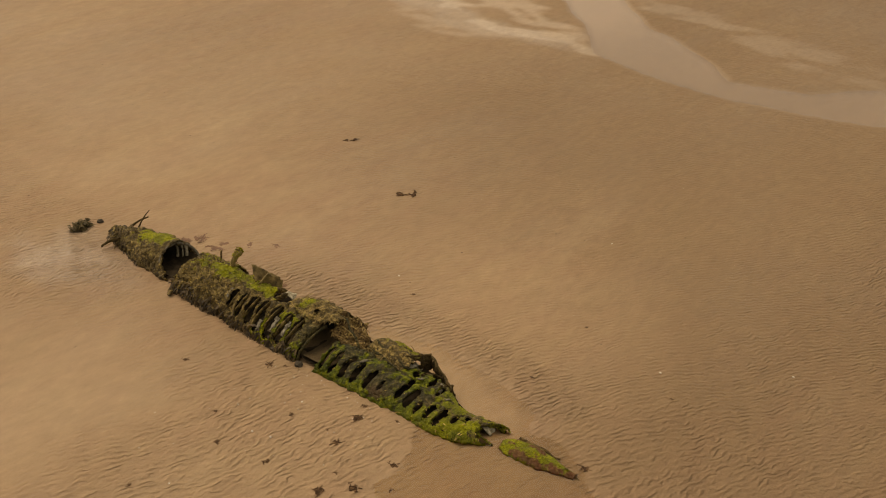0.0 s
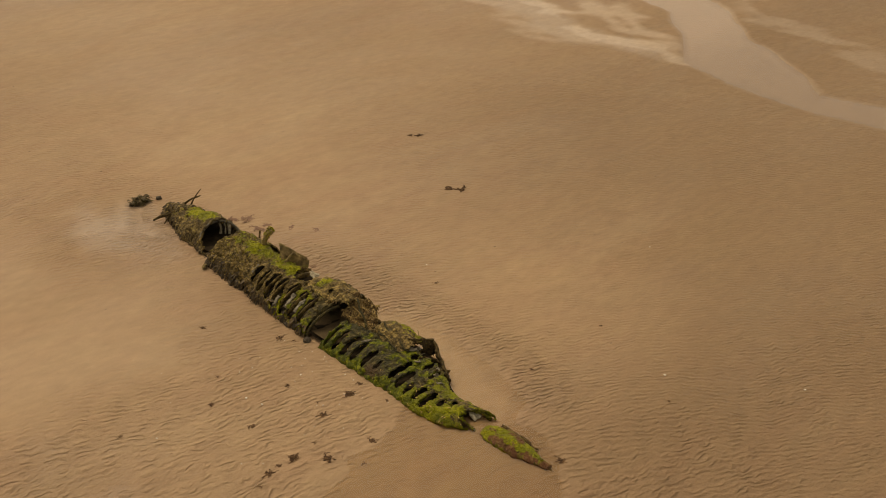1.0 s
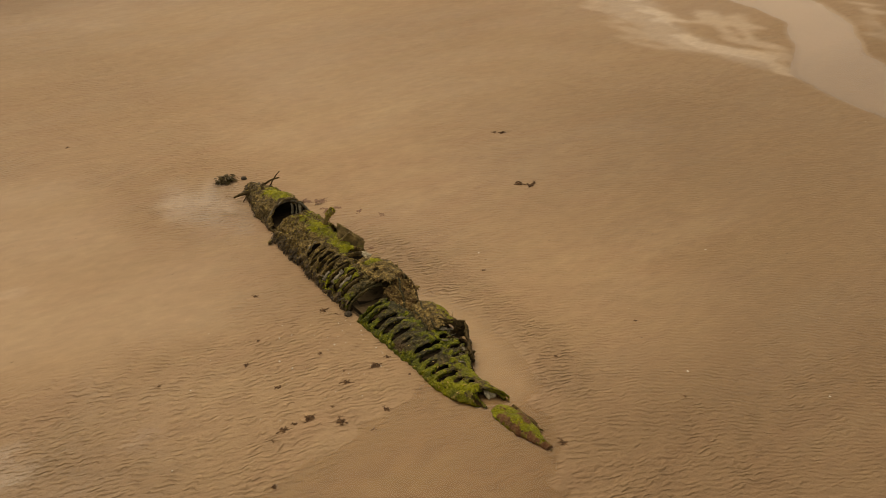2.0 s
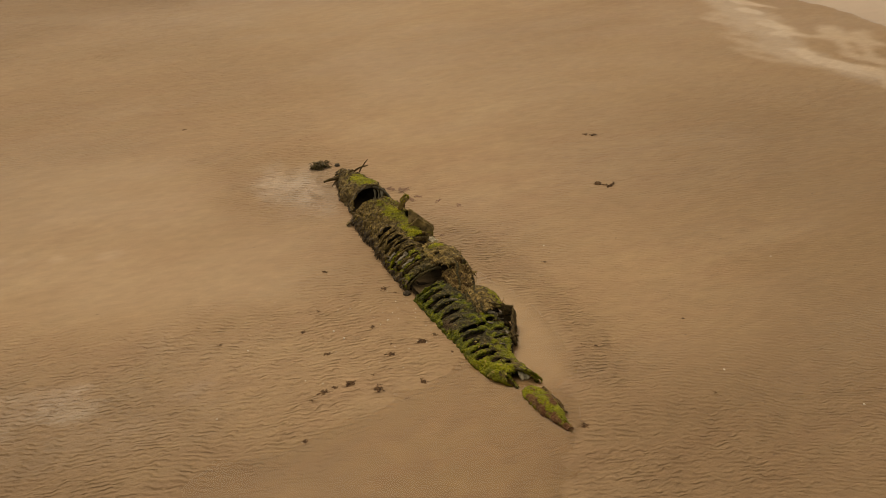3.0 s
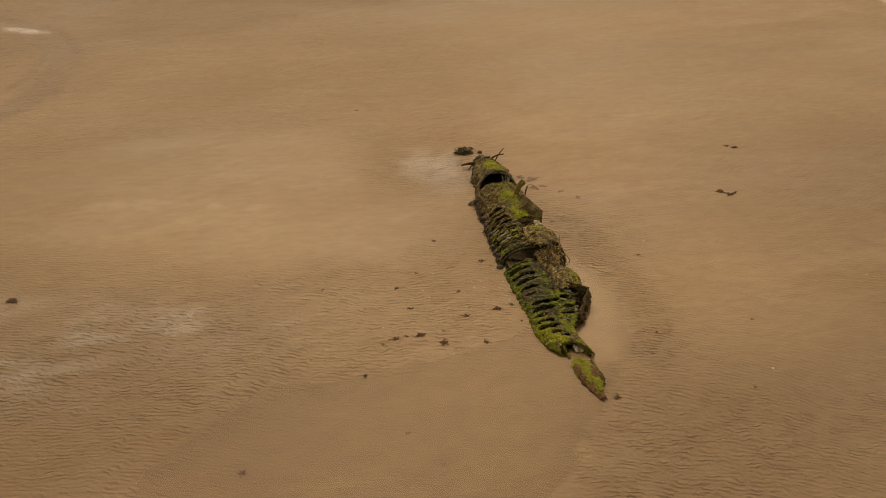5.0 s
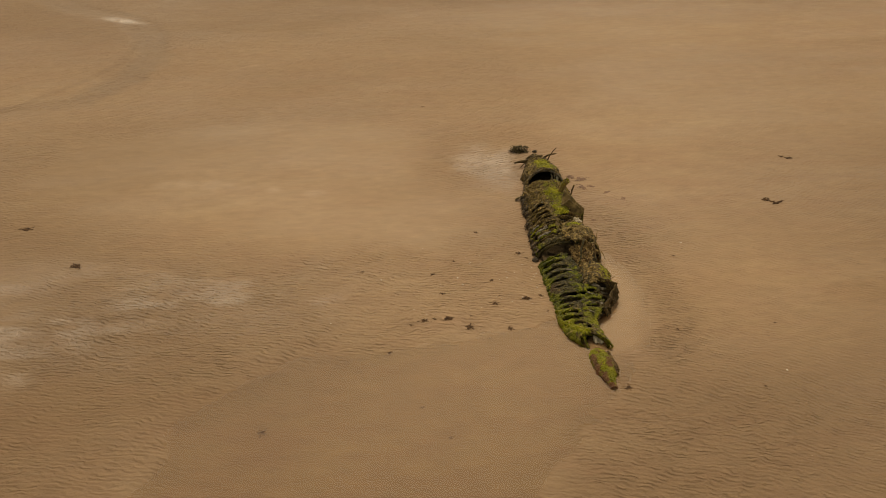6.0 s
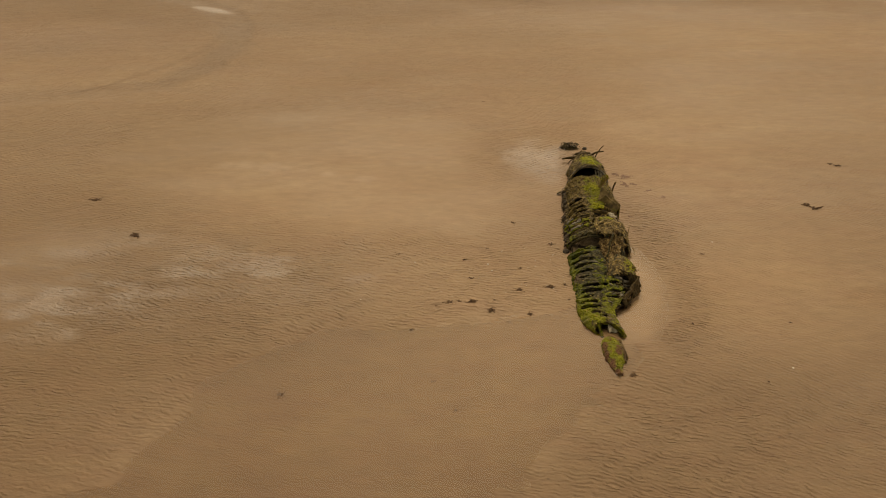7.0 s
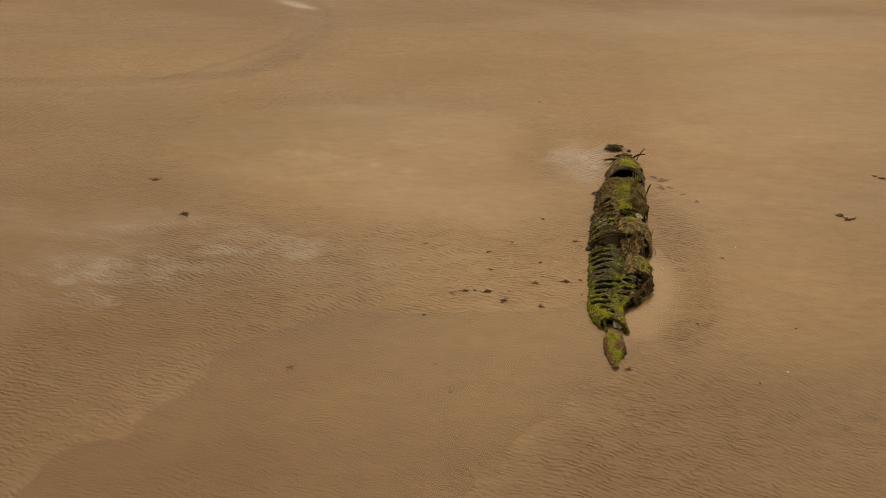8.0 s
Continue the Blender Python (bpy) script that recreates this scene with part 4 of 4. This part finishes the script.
v, f = bar(line((0.02, 7.28, 0.50), (-0.62, 7.36, 0.10), 9, -0.05, 0.02, 6), 0.07, 0.09, 8)
mesh_object("frame_edge", v, f, CRUST, hull, attrs=add_attrs(v, lambda p: 0.0, lambda p: 0.0))
for k, (a, b) in enumerate((((0.15, 7.9, 0.55), (0.35, 7.1, 0.62)), ((0.05, 7.6, 0.48), (0.42, 7.35, 0.70)), ((0.45, 6.9, 0.62), (0.22, 6.3, 0.22)), ((0.30, 6.1, 0.34), (0.05, 5.1, 0.30)), ((0.42, 6.0, 0.42), (0.22, 5.0, 0.28)))):
    v, f = bar(line(a, b, 8, -0.02, 0.05, k + 1), 0.05, 0.05, 80 + k)
    mesh_object("broken_pipe", v, f, CRUST, hull, attrs=add_attrs(v, lambda p: 0.1, lambda p: 0.1))

# weed and moss on the main hull
flank = samples(v_main, f_main, 2600, lambda p: (1.0 if p.x < 0.25 else 0.35) * (0.25 if p.y < 9.75 and p.z > 0.2 else 1.0), rng)
v, f = tufts([s for s in flank if moss_main(s[0]) < 0.5], 0.034, rng)
tagged(mesh_object("barnacle_cover", v, f, WEED, hull, "rough brown barnacles and short weed"), kind="stuff")
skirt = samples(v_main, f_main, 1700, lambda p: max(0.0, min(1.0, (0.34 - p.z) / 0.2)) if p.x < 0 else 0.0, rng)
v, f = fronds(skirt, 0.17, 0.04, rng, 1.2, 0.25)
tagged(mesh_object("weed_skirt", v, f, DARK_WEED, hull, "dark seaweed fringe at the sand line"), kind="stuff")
top = samples(v_main, f_main, 6500, lambda p: 0.06 + moss_main(p) if p.y > 8.2 else 0.0, rng)
v, f = tufts(top, 0.024, rng)
tagged(mesh_object("moss_cover", v, f, MOSS, hull, "bright yellow-green moss"), kind="stuff")
low = samples(v_low, f_low, 8000, lambda p: moss_main(p) ** 2.2, rng) + samples(v_main, f_main, 500, lambda p: moss_main(p) if p.y < 8.8 and p.z < 0.3 else 0.0, rng) + samples(v_ring, f_ring, 300, lambda p: 0.6, rng)
v, f = tufts(low, 0.021, rng)
tagged(mesh_object("algae_cover", v, f, DEEP_MOSS, hull, "deep green algae"), kind="stuff")
fringe = samples(v_low, f_low, 700, lambda p: max(0.0, min(1.0, (0.12 - p.z) / 0.12)), rng)
v, f = fronds(low[::9] + fringe, 0.06, 0.014, rng, 1.0, 0.3)
tagged(mesh_object("algae_fringe", v, f, DEEP_MOSS, hull, "trailing green algae strands"), kind="stuff")
spots = samples(v_t1, f_t1, 650, lambda p: 1.0 if p.x < 0.45 else 0.1, rng) + samples(v_t2, f_t2, 700, lambda p: 1.0, rng) + samples(v_pan, f_pan, 1100, lambda p: 1.0, rng)
v, f = fronds(spots, 0.065, 0.02, rng, 1.1, 0.3)
tagged(mesh_object("weed_cover", v, f, STRAW, hull, "short hanging brown seaweed"), kind="stuff")
v, f = fronds(dark_spots, 0.07, 0.018, rng, 1.2, 0.25)
tagged(mesh_object("weed_cover", v, f, DARK_WEED, hull, "dark hanging seaweed"), kind="stuff")
spots = samples(v_low, f_low, 900, lambda p: 1.0 if p.y < 4.6 and p.z < 0.15 else 0.25, rng)
v, f = fronds(spots, 0.08, 0.025, rng, 1.0, 0.3)
tagged(mesh_object("weed_cover", v, f, WEED, hull, "short hanging brown seaweed"), kind="stuff")

# torn straw-coloured edges and roots of weed on the standing plates
roots = random.Random(61)
tangle_v, tangle_f = [], []
for p, n in samples(v_t1, f_t1, 16, lambda p: 1.0 if p.x < 0.5 else 0.3, roots) + samples(v_t2, f_t2, 22, lambda p: 1.0, roots) + samples(v_pan, f_pan, 16, lambda p: 1.0, roots):
    if n.z < 0:
        n = -n
    way = Vector((roots.uniform(-0.6, 0.6), roots.uniform(-1, 1), roots.uniform(-0.5, 0.2)))
    way = (way - n * way.dot(n)).normalized()
    a = p + n * 0.02
    v, f = bar(line(a, a + way * roots.uniform(0.15, 0.42) + n * 0.02, 6, -0.015, 0.05, roots.uniform(0, 30)), 0.026, 0.02, roots.uniform(0, 30), 0.5, 0.4)
    tangle_f += [tuple(q + len(tangle_v) for q in g) for g in f]
    tangle_v += v
tagged(mesh_object("weed_roots", tangle_v, tangle_f, STRAW_EDGE, hull, "straw-coloured tangled weed stems"), kind="stuff")

# ---------------------------------------------------------------- the wreck: far section
FAR = [(11.6, 0.29, 0.62, 0.50, -0.02), (12.02, 0.31, 0.61, 0.52, -0.02), (12.40, 0.32, 0.60, 0.53, -0.02), (13.0, 0.33, 0.57, 0.50, -0.02), (13.5, 0.34, 0.49, 0.43, -0.02), (14.0, 0.36, 0.37, 0.34, -0.02), (14.4, 0.36, 0.23, 0.24, -0.02), (14.62, 0.34, 0.11, 0.16, -0.02)]


def moss_far(p):
    return max(0.0, min(1.0, 1.2 * math.exp(-((p[0] - 0.40) / 0.36) ** 2 - ((p[1] - 13.0) / 0.55) ** 2) + 0.3 * rnd_noise(p, 2.5, 60)))


def keep_far(y, d, p):
    for hy in (12.52, 12.76, 13.02):
        if abs((y - hy) / 0.075) ** 3 + abs((d - 24) / 19) ** 3 < 1:
            return False
    return y > 12.36 + ragged(d / 40, 51.0, 0.05) - (0.55 if d > 90 else 0.1) * (abs(d - 90) / 90) ** 2


far_hull = thing("hull_end_section", "broken-off rounded submarine end section, open mouth, bright moss on top", "wreck")
v_far, f_far = shell_sheet(FAR, 11.6, 14.62, 0, 180, keep_far, 0.034, 0.05, 31.0)
v, f = thicken(v_far, f_far, 0.03)
mesh_object("shell_plating", v, f, CRUST, far_hull, attrs=add_attrs(v, moss_far, lambda p: 0.0))
# same darkened floor, so that the open mouth reads as shaded
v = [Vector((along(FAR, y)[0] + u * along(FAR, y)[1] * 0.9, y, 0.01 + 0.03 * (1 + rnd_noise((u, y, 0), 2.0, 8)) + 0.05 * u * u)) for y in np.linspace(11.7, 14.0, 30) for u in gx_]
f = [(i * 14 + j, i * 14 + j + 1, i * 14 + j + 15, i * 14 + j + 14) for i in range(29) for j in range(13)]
mesh_object("shaded_silt_bed", v, f, SHADED_SILT, far_hull, "silt floor coloured dark for the shade inside the section")
v, f = rib_arc([(r[0], r[1], r[2] + 0.03, r[3] + 0.03, r[4]) for r in FAR], 12.12, 2, 178, 0.06, 0.03, 0.26, 91.0)
mesh_object("mouth_ring", v, f, PALE, far_hull, "thick rim of the open mouth", attrs=add_attrs(v, lambda p: 0.15, lambda p: 0.0))
for k, y in enumerate((12.64, 12.89, 13.2)):
    v, f = rib_arc(FAR, y, 5, 175, 0.10, 0.02, 0.0, 95.0 + k)
    mesh_object("rib", v, f, CRUST, far_hull, attrs=add_attrs(v, lambda p: 0.0, lambda p: 0.0))
for k, (x, y, h, w) in enumerate(((0.52, 12.46, 0.34, 0.075), (0.60, 12.36, 0.35, 0.035), (0.67, 12.30, 0.35, 0.075))):
    v, f = bar([(x, y, 0.02), (x + 0.03, y + 0.02, h * 0.35), (x + 0.05, y + 0.04, h * 0.7), (x + 0.03, y + 0.05, h)], w, 0.05, 150 + k, 0.9, 0.3)
    mesh_object("pale_frame", v, f, WHITE, far_hull, "chalky white inner frame upright")
for k, (a, b, w) in enumerate((((0.72, 14.15, 0.18), (0.93, 13.92, 0.66), 0.045), ((0.60, 14.30, 0.22), (0.98, 14.02, 0.44), 0.07), ((0.10, 14.20, 0.16), (-0.36, 14.26, 0.05), 0.11),
                               ((0.05, 14.05, 0.20), (-0.20, 13.98, 0.0), 0.05), ((0.55, 14.2, 0.30), (0.15, 13.5, 0.52), 0.06), ((0.30, 14.35, 0.25), (-0.05, 13.8, 0.38), 0.06))):
    v, f = bar(line(a, b, 8, -0.02, 0.03, k), w, w, 100 + k, 0.5)
    mesh_object("broken_rod", v, f, DARK_IRON, far_hull, attrs=add_attrs(v, lambda p: 0.05, lambda p: 0.1))
rods = random.Random(5)
for k in range(4):
    a = on_hull(FAR, rods.uniform(13.9, 14.5), rods.uniform(20, 165))
    e_ = a + Vector((rods.uniform(-0.30, 0.22), rods.uniform(-0.10, 0.22), rods.uniform(-0.08, 0.14)))
    v, f = bar(line(a, e_, 6, -0.01, 0.03, k + 9), rods.uniform(0.05, 0.09), rods.uniform(0.04, 0.07), 140 + k, 0.6)
    mesh_object("broken_rod", v, f, DARK_IRON, far_hull, attrs=add_attrs(v, lambda p: 0.1, lambda p: 0.1))
spots = samples(v_far, f_far, 1100, lambda p: 1.0 if moss_far(p) < 0.45 else 0.1, rng)
v, f = tufts(spots, 0.034, rng)
tagged(mesh_object("weed_cover", v, f, WEED, far_hull, "short hanging brown seaweed"), kind="stuff")
spots = samples(v_far, f_far, 260, lambda p: 1.0 if p.y > 13.75 else 0.0, rng)
v, f = fronds(spots, 0.10, 0.035, rng, 0.8, 0.5)
tagged(mesh_object("weed_tangle", v, f, DARK_WEED, far_hull, "dark tangled seaweed on the broken end"), kind="stuff")
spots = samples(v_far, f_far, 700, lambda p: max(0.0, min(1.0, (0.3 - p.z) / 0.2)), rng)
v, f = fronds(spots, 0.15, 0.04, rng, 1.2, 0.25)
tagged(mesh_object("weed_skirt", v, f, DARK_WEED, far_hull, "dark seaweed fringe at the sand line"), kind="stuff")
v, f = tufts(samples(v_far, f_far, 2400, moss_far, rng), 0.022, rng)
tagged(mesh_object("moss_cover", v, f, MOSS, far_hull, "bright yellow-green moss"), kind="stuff")

# ---------------------------------------------------------------- the wreck: pointed end piece
TIP = [(0.74, -0.07, 0.03, 0.035, -0.08), (0.98, -0.10, 0.075, 0.065, -0.08), (1.25, -0.10, 0.145, 0.10, -0.08), (1.60, -0.10, 0.200, 0.13, -0.08), (1.95, -0.11, 0.215, 0.135, -0.08), (2.20, -0.14, 0.190, 0.11, -0.08), (2.34, -0.15, 0.12, 0.07, -0.08)]


def moss_tip(p):
    return max(0.0, min(1.0, 0.52 + 1.3 * rnd_noise(p, 3.4, 75) + 1.2 * (p[0] + 0.12) - 0.5 * max(0.0, 1.2 - p[1])))


def rust_tip(p):
    return max(0.0, min(1.0, 0.85 + 1.2 * rnd_noise(p, 2.2, 83)))


tip = thing("pointed_hull_end", "pointed mossy rusty end piece of the hull lying in a pool", "wreck")
v_tip, f_tip = shell_sheet(TIP, 0.74, 2.34, -5, 185, lambda y, d, p: y < 2.30 + ragged(d / 30, 63.0, 0.05), 0.024, 0.038, 41.0)
v, f = thicken(v_tip, f_tip, 0.04)
mesh_object("shell_plating", v, f, CRUST, tip, attrs={**add_attrs(v, moss_tip, rust_tip), "deep": [0.15] * len(v)})
for k, (a, b) in enumerate((((0.08, 2.1, 0.06), (0.13, 1.2, -0.02)), ((0.10, 1.95, 0.02), (0.17, 1.4, -0.05)), ((0.12, 1.7, 0.0), (0.20, 1.45, -0.05)), ((-0.06, 0.9, -0.05), (-0.09, 0.62, -0.09)))):
    v, f = bar(line(a, b, 10, -0.02, 0.03, k), 0.07, 0.08, 120 + k, 0.5)
    mesh_object("side_rail", v, f, CRUST, tip, attrs=add_attrs(v, lambda p: 0.0, lambda p: 0.3))
v, f = tufts(samples(v_tip, f_tip, 1800, lambda p: moss_tip(p) ** 2, rng), 0.020, rng)
tagged(mesh_object("algae_cover", v, f, TIP_MOSS, tip, "fresh green algae"), kind="stuff")
v, f = fronds(samples(v_tip, f_tip, 900, lambda p: rust_tip(p) ** 2, rng), 0.09, 0.012, rng, 1.0, 0.25)
tagged(mesh_object("red_weed_cover", v, f, RED_WEED, tip, "reddish brown weed strands"), kind="stuff")
spots = samples(v_tip, f_tip, 300, lambda p: 1.0 if p.x > -0.04 else 0.12, rng)
v, f = fronds(spots, 0.09, 0.018, rng, 1.0, 0.35)
tagged(mesh_object("weed_cover", v, f, DARK_WEED, tip, "dark seaweed strands"), kind="stuff")


# ---------------------------------------------------------------- loose weed, stones and shells on the sand
def weed_mesh(name, size, count, mat, seed, flat=0.25, lift=0.22, ln=0.55, wd=0.15):
    r = random.Random(seed)
    spots = []
    for _ in range(count):
        a, d = r.uniform(0, math.tau), size * 0.45 * math.sqrt(r.random())
        p = Vector((math.cos(a) * d * 1.3, math.sin(a) * d * 0.7, 0.008 + flat * size * 0.4 * (1 - d / size) * r.random()))
        n = Vector((r.uniform(-3.6, 3.6) * lift, r.uniform(-3.6, 3.6) * lift, 1)).normalized()
        spots.append((p, n))
    v, f = fronds(spots, size * ln, size * wd, r, 0.3, lift)
    return mesh_object(name, v, f, mat)


WEED_SPOTS = [(-1.44, 5.02, 0.26), (-0.98, 5.12, 0.18), (-2.22, 4.83, 0.20), (-2.86, 4.26, 0.12), (-2.97, 3.80, 0.24), (-3.49, 4.16, 0.26), (-3.75, 4.14, 0.16), (-4.05, 4.11, 0.22),
              (-4.36, 3.95, 0.13), (-2.01, 3.62, 0.18), (-3.67, 6.59, 0.15), (-3.43, 5.44, 0.20), (-1.22, 7.61, 0.20), (-1.03, 7.35, 0.13), (-2.25, 9.11, 0.14), (-4.95, 2.74, 0.17),
              (-4.29, 0.49, 0.15), (-3.81, -0.68, 0.12), (-2.55, 3.20, 0.16), (2.93, 7.00, 0.12), (1.97, 3.02, 0.10), (-2.10, 6.09, 0.16), (-7.70, -0.15, 0.22), (-2.98, 20.75, 0.2),
              (-15.25, 10.7, 0.34), (-13.2, 8.0, 0.36), (-0.92, 4.35, 0.12), (0.24, 0.67, 0.22), (-2.05, 5.2, 0.1), (-5.5, 6.9, 0.1), (4.4, 3.1, 0.09), (3.2, 0.4, 0.1), (-3.0, 7.3, 0.1)]


def twig_mesh(name, stems, spread, seed, mat, wide=0.075):
    """Flat, forked strands of stranded weed fanning from one holdfast, about one unit across."""
    r = random.Random(seed)
    verts, faces = [], []

    def strand(p, a, ln, wd, depth):
        pts = []
        for k in range(6):
            pts.append(p.copy())
            a += r.uniform(-0.35, 0.35)
            p = p + Vector((math.cos(a), math.sin(a), r.uniform(-0.10, 0.12) if k < 3 else r.uniform(-0.2, 0.02))) * ln / 5
            p.z = max(p.z, 0.02)
            if depth and r.random() < 0.55:
                strand(p.copy(), a + r.choice((-1, 1)) * r.uniform(0.5, 1.1), ln * r.uniform(0.35, 0.6), wd * 0.75, depth - 1)
        v, f = bar(pts, wd, wd * 0.5, r.uniform(0, 50), 0.35, 0.4)
        base = len(verts)
        verts.extend(v)
        faces.extend(tuple(i + base for i in q) for q in f)
    for k in range(stems):
        strand(Vector((r.uniform(-0.12, 0.12), r.uniform(-0.12, 0.12), 0.05)), spread * (k / max(1, stems - 1) - 0.5) + r.uniform(-0.3, 0.3), r.uniform(0.28, 0.70), wide * r.uniform(0.8, 1.4), 2)
    return mesh_object(name, verts, faces, mat)


kinds = [twig_mesh("seaweed_clump", n, sp, s, BROWN_WEED, wd) for n, sp, s, wd in ((8, 3.6, 1, 0.17), (6, 1.8, 2, 0.20), (9, 5.8, 3, 0.18), (4, 3.0, 4, 0.22), (7, 2.6, 5, 0.18))]
for k in kinds:
    tagged(k, "small dark clump of stranded seaweed lying on wet sand", "seaweed", "seaweed on the sand")
for i, (x, y, s) in enumerate(WEED_SPOTS):
    first = i < len(kinds)
    m = Matrix.Translation((x, y, max(ground_z(x, y), -0.2))) @ pose(0, 0, 0, 0, 0, (i * 77) % 360) @ Matrix.Diagonal((s * 0.9, s * 0.62, s * 0.5, 1))
    if first:
        kinds[i].matrix_basis = m
    else:
        ob = copy_thing(kinds[i % len(kinds)], Matrix.Identity(4))
        ob.matrix_basis = m
mound = weed_mesh("seaweed_mound", 0.50, 300, HEAP_WEED, 9, 1.0, 0.34, 0.26, 0.075)
mound.location = (-0.04, 15.5, ground_z(0, 15.55))
tagged(mound, "mound of olive-brown seaweed in a puddle", "seaweed")
green = weed_mesh("moss_tuft_on_mound", 0.36, 50, DEEP_MOSS, 10, 1.1, 0.3, 0.2, 0.05)
green.name, green.parent = "moss_cover", mound
for i, (x, y, s, turn) in enumerate(((8.66, 13.85, 0.26, 20), (6.80, 10.42, 0.26, 100), (7.02, 10.16, 0.24, 130), (8.55, 13.98, 0.2, 60))):
    w = twig_mesh("driftweed", 3, 1.8, 20 + i, BROWN_WEED, 0.22)
    w.matrix_basis = pose(x, y, ground_z(x, y), 0, 0, turn) @ Matrix.Diagonal((s * 1.25, s * 1.1, s * 0.9, 1))
    tagged(w, "dark tangle of stranded kelp on rippled sand", "seaweed", "kelp on the far sand")
for i, (x, y, s) in enumerate(((1.35, 13.0, 0.42), (1.62, 12.8, 0.42), (1.5, 12.2, 0.5), (1.75, 12.15, 0.3), (2.15, 11.6, 0.26), (2.55, 11.1, 0.24), (1.35, 9.6, 0.2))):
    w = twig_mesh("red_seaweed", 8, 6.2, 30 + i, RED_WEED, 0.22)
    w.matrix_basis = pose(x, y, ground_z(x, y), 0, 0, i * 50) @ Matrix.Diagonal((s * 0.8, s * 0.5, 0.03, 1))
    tagged(w, "thin flat reddish seaweed plastered on wet sand", "seaweed", "red weed beside the wreck")


def pebble_mesh(name, size, mat, seed, squash=0.6):
    bm = bmesh.new()
    bmesh.ops.create_icosphere(bm, subdivisions=2, radius=size)
    for q in bm.verts:
        q.co *= 1 + 0.35 * noise.noise(q.co * (1.6 / size) + Vector((seed, 0, 0)))
        q.co.z *= squash
    me = bpy.data.meshes.new(name)
    bm.to_mesh(me)
    bm.free()
    me.materials.append(mat)
    return new(name, me)


for i, (x, y, s) in enumerate(((0.50, 15.40, 0.085), (-0.72, 7.95, 0.10), (-0.80, 7.15, 0.10))):
    st = pebble_mesh("stone", s, STONE, i * 3.0)
    st.location = (x, y, ground_z(x, y) + s * 0.25)
    tagged(st, "dark weathered stone lying on wet sand", "stone", "stones near the wreck")


def shell_mesh(name):
    bm = bmesh.new()
    bmesh.ops.create_uvsphere(bm, u_segments=12, v_segments=6, radius=1.0)
    bmesh.ops.delete(bm, geom=[q for q in bm.verts if q.co.z < -0.05], context="VERTS")
    for q in bm.verts:
        rib = 1 + 0.06 * math.cos(9 * math.atan2(q.co.y, q.co.x))
        q.co = Vector((q.co.x * rib * 0.85, q.co.y * rib, q.co.z * 0.45))
    bmesh.ops.solidify(bm, geom=bm.faces[:], thickness=0.06)
    me = bpy.data.meshes.new(name)
    bm.to_mesh(me)
    bm.free()
    me.materials.append(SHELL)
    return new(name, me)


shell = tagged(shell_mesh("sea_shell"), "small broken pale sea shell on wet sand", "shell", "shells on the sand")
SHELLS = [(3.9, 1.0), (5.6, -1.3), (8.2, 4.6), (-3.0, -5.2), (-5.0, 6.4), (-3.0, 6.3), (-2.6, 7.1), (-1.3, 4.9), (-1.7, 6.2), (-4.7, 7.6), (-1.0, 5.6), (-2.9, 5.9), (-4.2, 7.2), (-1.2, 6.9), (-6.3, 4.2), (-3.8, 8.2), (-0.9, 6.4), (3.4, 7.8)]
grains = random.Random(17)
for _ in range(44):
    gx, gy = grains.gauss(-1.6, 0.8), grains.uniform(4.2, 7.6)
    SHELLS.append((min(gx, -0.98), gy))
for i, (x, y) in enumerate(SHELLS):
    s = 0.030 if i < 4 else (0.013 + 0.006 * (i % 3) if i < 18 else grains.uniform(0.008, 0.015))
    m = Matrix.Translation((x, y, ground_z(x, y) + 0.004)) @ pose(0, 0, 0, 10 * (i % 4), 8 * (i % 3), i * 63) @ Matrix.Diagonal((s, s, s, 1))
    if i:
        copy_thing(shell, Matrix.Identity(4)).matrix_basis = m
    else:
        shell.matrix_basis = m
